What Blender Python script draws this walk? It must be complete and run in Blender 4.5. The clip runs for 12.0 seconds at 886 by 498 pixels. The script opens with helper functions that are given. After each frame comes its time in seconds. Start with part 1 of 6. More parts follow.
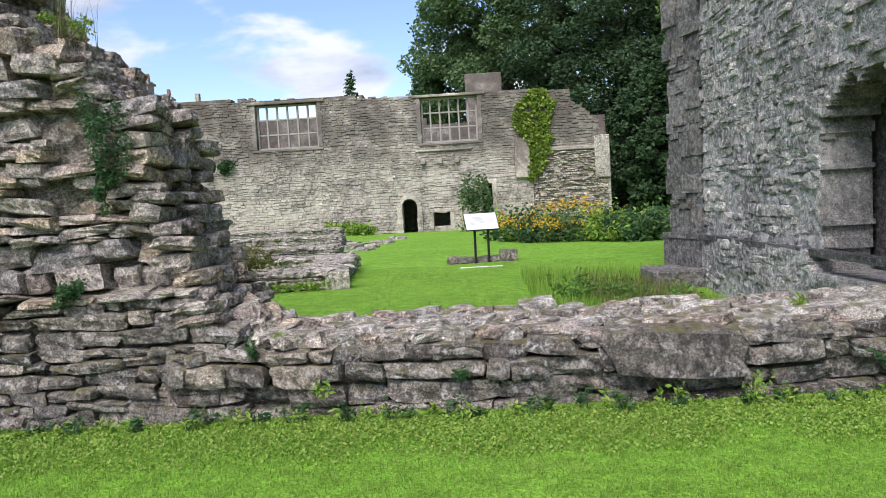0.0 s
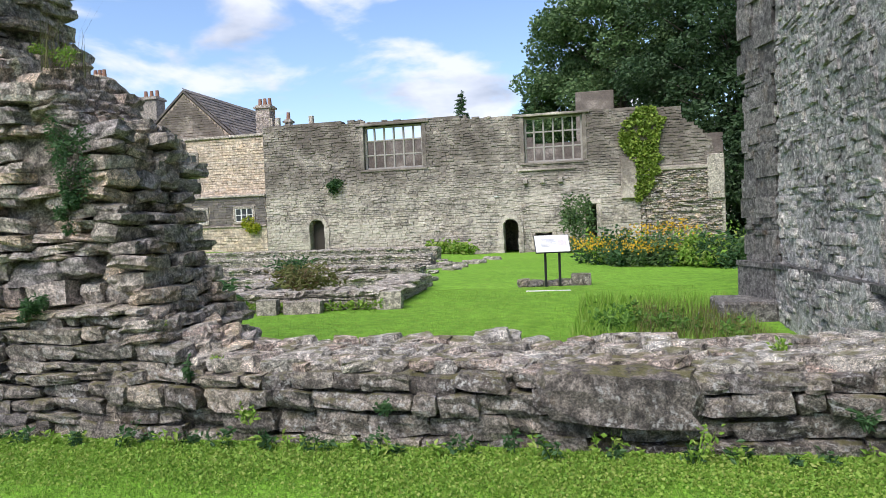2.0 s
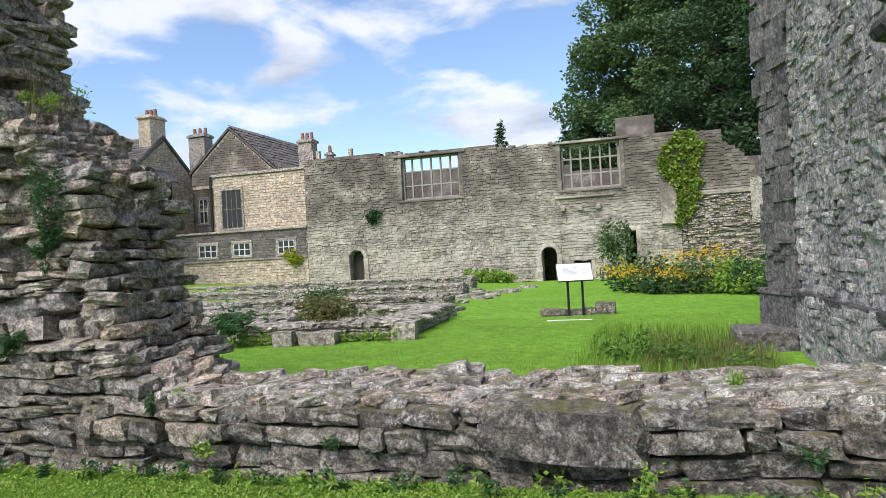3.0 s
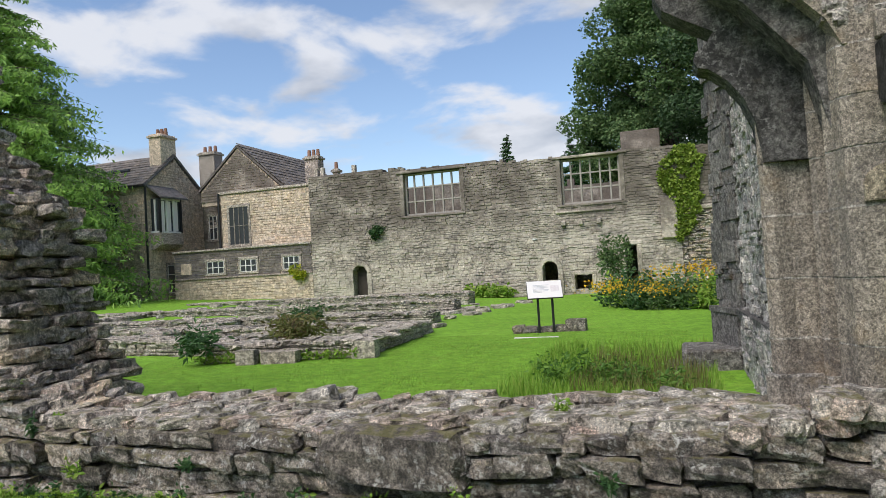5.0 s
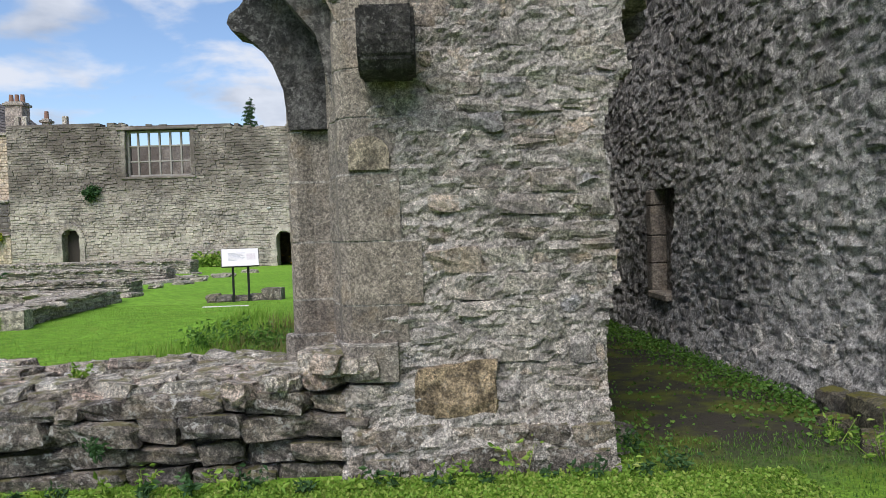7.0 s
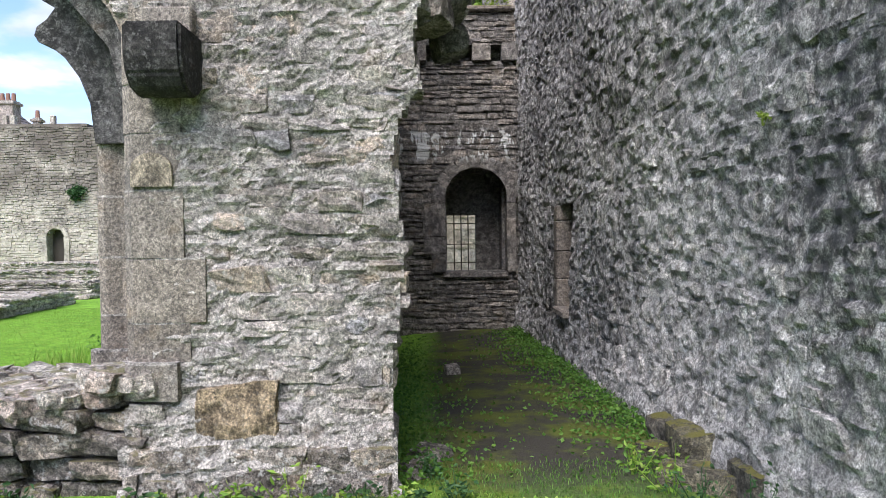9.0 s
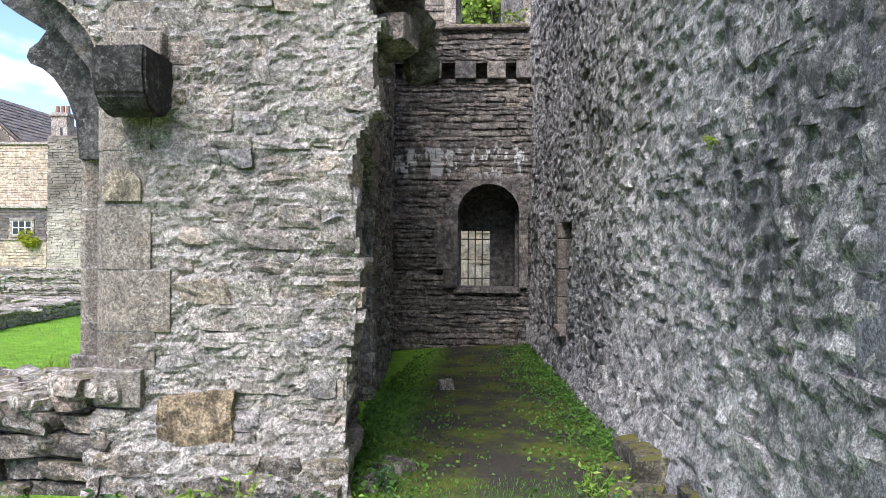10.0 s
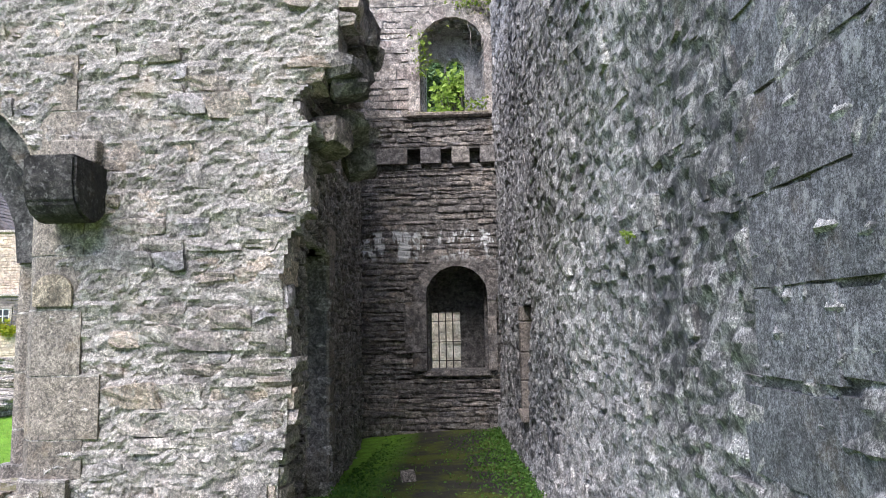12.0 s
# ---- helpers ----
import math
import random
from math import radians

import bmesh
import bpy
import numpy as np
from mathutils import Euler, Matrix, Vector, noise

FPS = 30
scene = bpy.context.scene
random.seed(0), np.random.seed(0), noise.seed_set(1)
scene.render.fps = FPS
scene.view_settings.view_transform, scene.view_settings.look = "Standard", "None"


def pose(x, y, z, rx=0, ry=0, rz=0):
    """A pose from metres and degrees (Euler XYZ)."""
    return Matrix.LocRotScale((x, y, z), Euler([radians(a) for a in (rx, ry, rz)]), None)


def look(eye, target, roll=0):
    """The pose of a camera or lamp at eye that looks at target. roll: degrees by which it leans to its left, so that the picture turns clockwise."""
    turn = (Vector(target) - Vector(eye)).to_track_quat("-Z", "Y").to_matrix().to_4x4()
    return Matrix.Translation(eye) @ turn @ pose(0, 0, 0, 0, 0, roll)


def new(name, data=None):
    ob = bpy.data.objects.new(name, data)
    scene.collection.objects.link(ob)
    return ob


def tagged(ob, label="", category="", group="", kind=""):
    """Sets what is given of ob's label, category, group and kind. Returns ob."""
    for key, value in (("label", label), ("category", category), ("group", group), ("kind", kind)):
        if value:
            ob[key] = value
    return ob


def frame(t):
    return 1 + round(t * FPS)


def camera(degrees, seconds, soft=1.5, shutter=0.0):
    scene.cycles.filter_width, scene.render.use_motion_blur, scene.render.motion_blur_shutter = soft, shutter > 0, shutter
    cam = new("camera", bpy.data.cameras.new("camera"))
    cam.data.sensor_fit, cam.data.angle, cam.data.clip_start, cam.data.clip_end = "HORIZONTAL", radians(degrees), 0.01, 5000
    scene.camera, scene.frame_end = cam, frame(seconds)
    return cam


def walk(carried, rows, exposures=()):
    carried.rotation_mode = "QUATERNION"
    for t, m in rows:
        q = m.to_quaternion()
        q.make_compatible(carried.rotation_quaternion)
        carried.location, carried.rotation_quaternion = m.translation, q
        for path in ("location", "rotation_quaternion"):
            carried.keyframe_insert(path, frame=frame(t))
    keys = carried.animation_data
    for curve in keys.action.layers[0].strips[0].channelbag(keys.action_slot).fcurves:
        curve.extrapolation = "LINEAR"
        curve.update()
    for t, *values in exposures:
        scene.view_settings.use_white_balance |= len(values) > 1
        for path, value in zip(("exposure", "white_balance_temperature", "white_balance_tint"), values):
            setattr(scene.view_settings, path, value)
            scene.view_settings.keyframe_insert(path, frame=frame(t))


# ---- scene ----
cam = camera(65.2, 12.0, soft=0.6)
PATH = [
    (0, (0.26, 0.086, 1.68), (0.161, 2.079, 1.54), -3.1),
    (0.5, (0.607, 0.242, 1.634), (0.439, 2.229, 1.481), -2.4),
    (1, (0.962, 0.347, 1.654), (0.692, 2.323, 1.508), -1.9),
    (1.5, (1.362, 0.406, 1.676), (0.992, 2.368, 1.56), -2.0),
    (2, (1.693, 0.552, 1.657), (1.245, 2.5, 1.588), -2.3),
    (2.5, (2.018, 0.67, 1.682), (1.505, 2.603, 1.661), -2.7),
    (3, (2.437, 0.751, 1.657), (1.854, 2.664, 1.677), -3.1),
    (3.2, (2.571, 0.8, 1.679), (1.954, 2.702, 1.71), -3.1),
    (5, (3.803, 0.93, 1.713), (3.162, 2.823, 1.774), -3.4),
    (5.5, (4.157, 1.109, 1.676), (3.68, 3.051, 1.704), -3.2),
    (6, (4.557, 1.151, 1.643), (4.282, 3.132, 1.63), -2.7),
    (6.5, (5.006, 1.126, 1.62), (4.911, 3.124, 1.58), -2.2),
    (7, (5.395, 1.191, 1.575), (5.422, 3.19, 1.522), -1.8),
    (7.5, (5.749, 1.252, 1.591), (5.838, 3.249, 1.537), -1.5),
    (7.7, (5.94, 1.233, 1.574), (6.035, 3.23, 1.524), -1.5),
    (9.3, (6.994, 1.238, 1.653), (6.966, 3.237, 1.621), -0.4),
    (9.5, (7.135, 1.192, 1.639), (7.079, 3.191, 1.615), -0.2),
    (10, (7.372, 1.164, 1.67), (7.26, 3.161, 1.672), 0.4),
    (10.5, (7.471, 1.243, 1.7), (7.331, 3.237, 1.75), 0.8),
    (11, (7.512, 1.259, 1.725), (7.376, 3.252, 1.836), 0.7),
    (11.5, (7.624, 1.205, 1.775), (7.512, 3.194, 1.948), -0.0),
    (12, (7.752, 1.143, 1.805), (7.675, 3.13, 2.023), -1.1),
]
EXPOSURES = [(0, 0.58, 6050, 17), (3.2, 0.52, 6150, 13), (5.0, 0.25, 6350, 12), (6.5, 0.15, 6200, 12), (7.5, 0.45, 6050, 14), (9.3, 1.0, 5880, 17), (12.0, 1.2, 5800, 19)]
walk(cam, [(t, look(eye, target, roll)) for t, eye, target, roll in PATH], EXPOSURES)

# ---- sky and sun ----
SUN_ELEVATION, SUN_AZIMUTH = 52.0, 201.0
world = bpy.data.worlds.new("sky")
scene.world = world
world.use_nodes = True
wn, wl = world.node_tree.nodes, world.node_tree.links
wn.clear()
sky = wn.new("ShaderNodeTexSky")
sky.sky_type, sky.sun_disc = "NISHITA", False
sky.sun_elevation, sky.sun_rotation = radians(SUN_ELEVATION), radians(SUN_AZIMUTH)
sky.air_density, sky.dust_density, sky.ozone_density = 1.0, 0.6, 1.5
bg_sky = wn.new("ShaderNodeBackground")
bg_sky.inputs[1].default_value = 0.14
wl.new(sky.outputs[0], bg_sky.inputs[0])
bg_cloud = wn.new("ShaderNodeBackground")
coord = wn.new("ShaderNodeTexCoord")
split = wn.new("ShaderNodeSeparateXYZ")
wl.new(coord.outputs["Generated"], split.inputs[0])
lift = wn.new("ShaderNodeMath")
lift.operation = "MULTIPLY_ADD"
lift.inputs[1].default_value, lift.inputs[2].default_value = 0.8, 0.42
zabs = wn.new("ShaderNodeMath")
zabs.operation = "ABSOLUTE"
wl.new(split.outputs[2], zabs.inputs[0])
wl.new(zabs.outputs[0], lift.inputs[0])
flat = wn.new("ShaderNodeVectorMath")
flat.operation = "DIVIDE"
wl.new(coord.outputs["Generated"], flat.inputs[0])
wl.new(lift.outputs[0], flat.inputs[1])
cloud_map = wn.new("ShaderNodeMapping")
cloud_map.inputs["Location"].default_value = (0.35, 0.1, 0.0)
cloud_map.inputs["Scale"].default_value = (1.0, 1.0, 2.6)
wl.new(flat.outputs[0], cloud_map.inputs[0])
cloud_noise = wn.new("ShaderNodeTexNoise")
for key, value in (("Scale", 3.6), ("Detail", 8.0), ("Roughness", 0.5), ("Distortion", 0.25)):
    cloud_noise.inputs[key].default_value = value
wl.new(cloud_map.outputs[0], cloud_noise.inputs["Vector"])
low_more = wn.new("ShaderNodeMapRange")
for i, value in ((1, 0.02), (2, 0.5), (3, 0.07), (4, 0.0)):
    low_more.inputs[i].default_value = value
wl.new(zabs.outputs[0], low_more.inputs[0])
cloud_sum = wn.new("ShaderNodeMath")
wl.new(cloud_noise.outputs[0], cloud_sum.inputs[0])
wl.new(low_more.outputs[0], cloud_sum.inputs[1])
cloud_ramp = wn.new("ShaderNodeMapRange")
cloud_ramp.interpolation_type = "SMOOTHSTEP"
for i, value in ((1, 0.485), (2, 0.63), (3, 0.0), (4, 0.92)):
    cloud_ramp.inputs[i].default_value = value
wl.new(cloud_sum.outputs[0], cloud_ramp.inputs[0])
shade_noise = wn.new("ShaderNodeTexNoise")
shade_noise.inputs["Scale"].default_value, shade_noise.inputs["Detail"].default_value = 4.0, 5.0
wl.new(cloud_map.outputs[0], shade_noise.inputs["Vector"])
cloud_tint = wn.new("ShaderNodeValToRGB")
cloud_tint.color_ramp.elements[0].position, cloud_tint.color_ramp.elements[0].color = 0.32, (0.50, 0.55, 0.63, 1)
cloud_tint.color_ramp.elements[1].position, cloud_tint.color_ramp.elements[1].color = 0.56, (0.92, 0.94, 0.97, 1)
wl.new(shade_noise.outputs[0], cloud_tint.inputs[0])
wl.new(cloud_tint.outputs[0], bg_cloud.inputs[0])
bg_cloud.inputs[1].default_value = 0.74
sky_mix, sky_out = wn.new("ShaderNodeMixShader"), wn.new("ShaderNodeOutputWorld")
wl.new(cloud_ramp.outputs[0], sky_mix.inputs[0])
wl.new(bg_sky.outputs[0], sky_mix.inputs[1])
wl.new(bg_cloud.outputs[0], sky_mix.inputs[2])
wl.new(sky_mix.outputs[0], sky_out.inputs[0])
sun = new("sun", bpy.data.lights.new("sun", "SUN"))
sun.data.energy, sun.data.angle, sun.data.color = 3.3, radians(38), (1.0, 0.94, 0.85)
sun_to = Vector((math.sin(radians(SUN_AZIMUTH)) * math.cos(radians(SUN_ELEVATION)), math.cos(radians(SUN_AZIMUTH)) * math.cos(radians(SUN_ELEVATION)), math.sin(radians(SUN_ELEVATION))))
sun.matrix_world = look(sun_to * 60, (0, 0, 0))

# ---- materials ----


class Nodes:
    """A small builder for node materials."""

    def __init__(self, name):
        self.mat = bpy.data.materials.new(name)
        self.mat.use_nodes = True
        self.n, self.l = self.mat.node_tree.nodes, self.mat.node_tree.links
        self.bsdf = self.n["Principled BSDF"]
        self.geo = self.n.new("ShaderNodeNewGeometry")

    def put(self, value, socket):
        if isinstance(value, (int, float)):
            socket.default_value = value
        elif isinstance(value, tuple):
            socket.default_value = (*value, 1.0) if len(value) == 3 and socket.type == "RGBA" else value
        else:
            self.l.new(value, socket)

    def math(self, op, a, b=0.0, c=0.0, clamp=False):
        node = self.n.new("ShaderNodeMath")
        node.operation, node.use_clamp = op, clamp
        for value, socket in zip((a, b, c), node.inputs):
            self.put(value, socket)
        return node.outputs[0]

    def pos(self, scale=(1, 1, 1)):
        node = self.n.new("ShaderNodeMapping")
        self.l.new(self.geo.outputs["Position"], node.inputs[0])
        node.inputs["Scale"].default_value = scale
        return node.outputs[0]

    def noise(self, scale, detail=4.0, rough=0.55, stretch=(1, 1, 1)):
        node = self.n.new("ShaderNodeTexNoise")
        node.inputs["Scale"].default_value, node.inputs["Detail"].default_value, node.inputs["Roughness"].default_value = scale, detail, rough
        self.l.new(self.pos(stretch), node.inputs["Vector"])
        return node.outputs[0]

    def voronoi(self, scale, stretch=(1, 1, 1), feature="F1"):
        node = self.n.new("ShaderNodeTexVoronoi")
        node.feature = feature
        node.inputs["Scale"].default_value = scale
        self.l.new(self.pos(stretch), node.inputs["Vector"])
        return node.outputs[0]

    def step(self, value, lo, hi, a=0.0, b=1.0):
        node = self.n.new("ShaderNodeMapRange")
        node.interpolation_type = "SMOOTHSTEP"
        self.put(value, node.inputs[0])
        for i, v in ((1, lo), (2, hi), (3, a), (4, b)):
            node.inputs[i].default_value = v
        return node.outputs[0]

    def mix(self, fac, a, b, mode="MIX"):
        node = self.n.new("ShaderNodeMix")
        node.data_type, node.blend_type = "RGBA", mode
        self.put(fac, node.inputs[0])
        self.put(a, node.inputs[6])
        self.put(b, node.inputs[7])
        return node.outputs[2]

    def ramp(self, fac, colours):
        node = self.n.new("ShaderNodeValToRGB")
        el = node.color_ramp.elements
        while len(el) < len(colours):
            el.new(0.5)
        for i, colour in enumerate(colours):
            el[i].position, el[i].color = i / (len(colours) - 1), (*colour, 1)
        self.l.new(fac, node.inputs[0])
        return node.outputs[0]

    def piece(self):
        """A random number for each separate piece, whether an object or an island of a joined mesh."""
        info = self.n.new("ShaderNodeObjectInfo")
        return self.math("FRACT", self.math("ADD", info.outputs["Random"], self.geo.outputs["Random Per Island"]))

    def up(self):
        node = self.n.new("ShaderNodeSeparateXYZ")
        self.l.new(self.geo.outputs["Normal"], node.inputs[0])
        return node.outputs[2]

    def xyz(self, i):
        node = self.n.new("ShaderNodeSeparateXYZ")
        self.l.new(self.geo.outputs["Position"], node.inputs[0])
        return node.outputs[i]

    def done(self, colour, rough=0.9, bump=(), metal=0.0, spec=0.3):
        self.put(colour, self.bsdf.inputs["Base Color"])
        self.put(rough, self.bsdf.inputs["Roughness"])
        self.bsdf.inputs["Metallic"].default_value = metal
        self.bsdf.inputs["Specular IOR Level"].default_value = spec
        normal = None
        for height, strength, distance in bump:
            node = self.n.new("ShaderNodeBump")
            node.inputs["Strength"].default_value, node.inputs["Distance"].default_value = strength, distance
            self.l.new(height, node.inputs["Height"])
            if normal:
                self.l.new(normal, node.inputs["Normal"])
            normal = node.outputs[0]
        if normal:
            self.l.new(normal, self.bsdf.inputs["Normal"])
        return self.mat


def stone_material(name, colours, lichen=0.3, dark=0.4, moss=0.0, pale=(0.60, 0.58, 0.54), near=True, wash=False, damp=0.0, mottle=1.0, ochre=0.12, streak=0.0, relief=1.0):
    """Weathered stone: a tone for each piece, grain, pits, pale lichen, dark staining, moss on upper faces."""
    m = Nodes(name)
    fine, grain, mid, wide = m.noise(150 if near else 42, 4, 0.75), m.noise(48 if near else 15, 6, 0.75), m.noise(11 if near else 4, 6, 0.7), m.noise(0.8, 4, 0.55)
    tone = m.ramp(m.piece(), colours)
    far = 1.0 if near else 0.55
    shade = m.math("MULTIPLY", m.step(fine, 0.38, 0.62, 1 - 0.55 * far, 1 + 0.6 * far), m.step(grain, 0.38, 0.62, 1 - 0.5 * far, 1 + 0.5 * far))
    shade = m.math("MULTIPLY", shade, m.step(mid, 0.38, 0.62, 1 - 0.5 * far * mottle, 1 + 0.5 * far * mottle))
    grey = m.n.new("ShaderNodeCombineColor")
    for socket in grey.inputs:
        m.l.new(shade, socket)
    tone = m.mix(1.0, tone, grey.outputs[0], "MULTIPLY")
    tone = m.mix(m.math("MULTIPLY", m.step(m.noise(3.1, 5, 0.65), 0.55, 0.7), ochre), tone, (0.42, 0.26, 0.10))
    stain = m.math("MULTIPLY", m.step(wide, 0.42, 0.62), m.step(m.noise(7.5, 6, 0.75), 0.40, 0.58))
    tone = m.mix(m.math("MULTIPLY", stain, dark), tone, (0.035, 0.033, 0.034))
    patch = m.math("MULTIPLY", m.step(m.noise(19, 7, 0.78), 0.53, 0.61), m.step(m.noise(1.9, 4, 0.6), 0.40, 0.58))
    tone = m.mix(m.math("MULTIPLY", patch, lichen), tone, pale)
    if streak:
        run = m.math("MULTIPLY", m.step(m.noise(9.0, 8, 0.8, (1, 1, 0.6)), 0.555, 0.60), m.step(m.noise(1.3, 4, 0.6, (1, 1, 0.4)), 0.40, 0.58))
        tone = m.mix(m.math("MULTIPLY", run, streak), tone, (0.68, 0.67, 0.65))
        seep = m.math("MULTIPLY", m.step(m.noise(9.0, 8, 0.8, (1, 1, 0.7)), 0.49, 0.56), m.step(m.noise(0.9, 4, 0.6, (1, 1, 0.35)), 0.42, 0.58))
        tone = m.mix(m.math("MULTIPLY", seep, dark), tone, (0.035, 0.034, 0.036))
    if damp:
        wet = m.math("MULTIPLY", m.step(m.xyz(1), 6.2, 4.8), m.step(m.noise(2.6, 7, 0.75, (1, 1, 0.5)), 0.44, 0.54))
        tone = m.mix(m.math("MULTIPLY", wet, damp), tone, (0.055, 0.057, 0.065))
    pits = m.math("MULTIPLY", m.step(m.noise(60 if near else 20, 5, 0.7), 0.41, 0.34), 0.85 * far)
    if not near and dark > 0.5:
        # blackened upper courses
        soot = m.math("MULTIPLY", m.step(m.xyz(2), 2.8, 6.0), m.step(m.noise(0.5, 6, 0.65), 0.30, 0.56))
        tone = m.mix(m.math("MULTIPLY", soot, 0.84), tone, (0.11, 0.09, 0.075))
        # old limewash clinging to the lower courses
        lime = m.math("MULTIPLY", m.step(m.xyz(2), 5.2, 3.4), m.step(m.noise(0.7, 7, 0.7), 0.42, 0.60))
        tone = m.mix(m.math("MULTIPLY", lime, 0.5), tone, (0.60, 0.54, 0.45))
    tone = m.mix(pits, tone, (0.03, 0.028, 0.027))
    if moss:
        mask = m.math("MULTIPLY", m.step(m.up(), 0.3, 0.85), m.step(m.noise(6, 6, 0.7), 0.46, 0.58))
        tone = m.mix(m.math("MULTIPLY", mask, moss), tone, (0.15, 0.14, 0.035))
    if wash:
        band = m.math("MULTIPLY", m.step(m.xyz(2), 2.95, 3.15), m.step(m.xyz(2), 3.66, 3.5))
        spots = m.math("MULTIPLY", m.step(m.noise(2.6, 7, 0.7, (1, 1, 0.45)), 0.52, 0.54), m.step(m.xyz(1), 12.0, 13.0))
        tone = m.mix(m.math("MULTIPLY", m.math("MULTIPLY", band, spots), 0.9), tone, (0.72, 0.72, 0.68))
    bumps = [(mid, 0.9, 0.05 * relief), (grain, 1.0, 0.02 * relief), (fine, 0.7, 0.005 * relief)] if near else [(m.noise(3.5, 5), 0.7, 0.08), (grain, 0.6, 0.04)]
    return m.done(tone, m.step(grain, 0.2, 0.8, 0.82, 0.98), bumps)


def plain_material(name, colour, rough=0.6, vary=0.25, scale=8.0, metal=0.0, bump=0.15):
    m = Nodes(name)
    tone = m.mix(vary, colour, m.ramp(m.noise(scale, 5, 0.6), [(0.1, 0.1, 0.1), (0.5, 0.5, 0.5), (0.9, 0.9, 0.9)]), "OVERLAY")
    return m.done(tone, rough, [(m.noise(scale * 5, 4), bump, 0.01)], metal, 0.4)


def leaf_material(name, colours, rough=0.55, through_light=0.35):
    m = Nodes(name)
    tone = m.ramp(m.piece(), colours)
    tone = m.mix(0.5, tone, m.ramp(m.noise(0.5, 3), [(0.28, 0.28, 0.28), (0.5, 0.5, 0.5), (0.75, 0.75, 0.7)]), "OVERLAY")
    mat = m.done(tone, rough, (), 0.0, 0.25)
    glow, add = m.n.new("ShaderNodeBsdfTranslucent"), m.n.new("ShaderNodeMixShader")
    m.l.new(tone, glow.inputs[0])
    add.inputs[0].default_value = through_light
    m.l.new(m.bsdf.outputs[0], add.inputs[1])
    m.l.new(glow.outputs[0], add.inputs[2])
    m.l.new(add.outputs[0], m.n["Material Output"].inputs[0])
    return mat


def ground_material():
    m = Nodes("lawn_grass")
    tone = m.ramp(m.noise(0.35, 4, 0.6), [(0.115, 0.23, 0.022), (0.15, 0.295, 0.028), (0.20, 0.35, 0.042)])
    speck = m.n.new("ShaderNodeCombineColor")
    grain = m.math("MULTIPLY", m.step(m.noise(45, 5, 0.75), 0.33, 0.67, 0.6, 1.45), m.step(m.noise(5, 5, 0.7), 0.35, 0.65, 0.78, 1.22))
    for socket in speck.inputs:
        m.l.new(grain, socket)
    tone = m.mix(1.0, tone, speck.outputs[0], "MULTIPLY")
    tone = m.mix(m.math("MULTIPLY", m.step(m.noise(1.3, 5, 0.6), 0.56, 0.72), 0.35), tone, (0.22, 0.27, 0.05))
    # unseen brownish strip underfoot, added to cut green light bounced onto the walls
    tone = m.mix(m.math("MULTIPLY", m.math("MULTIPLY", m.step(m.xyz(1), 2.5, 1.5), m.step(m.xyz(1), -4.5, -3.0)), 0.7), tone, (0.20, 0.185, 0.13))
    # trodden earth and moss inside the roofless passage
    inside = m.math("MULTIPLY", m.step(m.xyz(0), 6.3, 6.9), m.step(m.xyz(1), 4.4, 6.2))
    inside = m.math("MULTIPLY", inside, m.step(m.xyz(1), 14.6, 14.2))
    floor = m.mix(m.step(m.noise(1.1, 5, 0.65), 0.44, 0.58), (0.045, 0.041, 0.033), (0.085, 0.10, 0.02))
    floor = m.mix(m.step(m.noise(9, 5, 0.7), 0.5, 0.75, 0, 0.5), floor, (0.05, 0.06, 0.02))
    tone = m.mix(inside, tone, floor)
    return m.done(tone, 0.95, [(m.noise(30, 4, 0.7), 0.9, 0.03), (m.noise(3, 3), 0.35, 0.05)], 0.0, 0.15)


WARM = [(0.28, 0.24, 0.20), (0.38, 0.332, 0.275), (0.46, 0.41, 0.345), (0.33, 0.285, 0.245), (0.51, 0.452, 0.37), (0.36, 0.305, 0.25), (0.42, 0.37, 0.31)]
DARK = [(0.114, 0.104, 0.098), (0.161, 0.143, 0.130), (0.208, 0.182, 0.156), (0.134, 0.124, 0.117), (0.241, 0.202, 0.163)]
BUFF = [(0.47, 0.375, 0.285), (0.57, 0.455, 0.34), (0.62, 0.51, 0.39), (0.50, 0.42, 0.34), (0.60, 0.46, 0.33)]
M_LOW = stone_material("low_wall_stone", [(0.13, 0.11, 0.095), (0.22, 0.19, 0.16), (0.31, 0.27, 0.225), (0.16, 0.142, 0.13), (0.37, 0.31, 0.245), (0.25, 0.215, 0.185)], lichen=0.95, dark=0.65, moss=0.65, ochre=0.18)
M_QUOIN = stone_material("dark_quoin", [(0.10, 0.095, 0.09), (0.15, 0.14, 0.13), (0.20, 0.185, 0.17)], lichen=0.4, dark=0.6)
M_OCHRE = stone_material("ochre_sandstone", [(0.31, 0.235, 0.15), (0.31, 0.235, 0.15)], lichen=0.15, dark=0.3)
M_PALE = stone_material("pale_sandstone", [(0.32, 0.27, 0.20), (0.32, 0.27, 0.20)], lichen=0.1, dark=0.2)
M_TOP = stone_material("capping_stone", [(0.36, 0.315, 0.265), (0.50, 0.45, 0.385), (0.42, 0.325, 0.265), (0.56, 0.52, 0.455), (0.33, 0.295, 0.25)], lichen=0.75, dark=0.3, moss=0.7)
M_RUIN = stone_material("ruin_stone", [(0.238, 0.205, 0.178), (0.367, 0.319, 0.270), (0.464, 0.405, 0.335), (0.292, 0.259, 0.243), (0.540, 0.427, 0.308), (0.356, 0.281, 0.232), (0.432, 0.378, 0.324)], lichen=0.8, dark=0.38, moss=0.35, ochre=0.2)
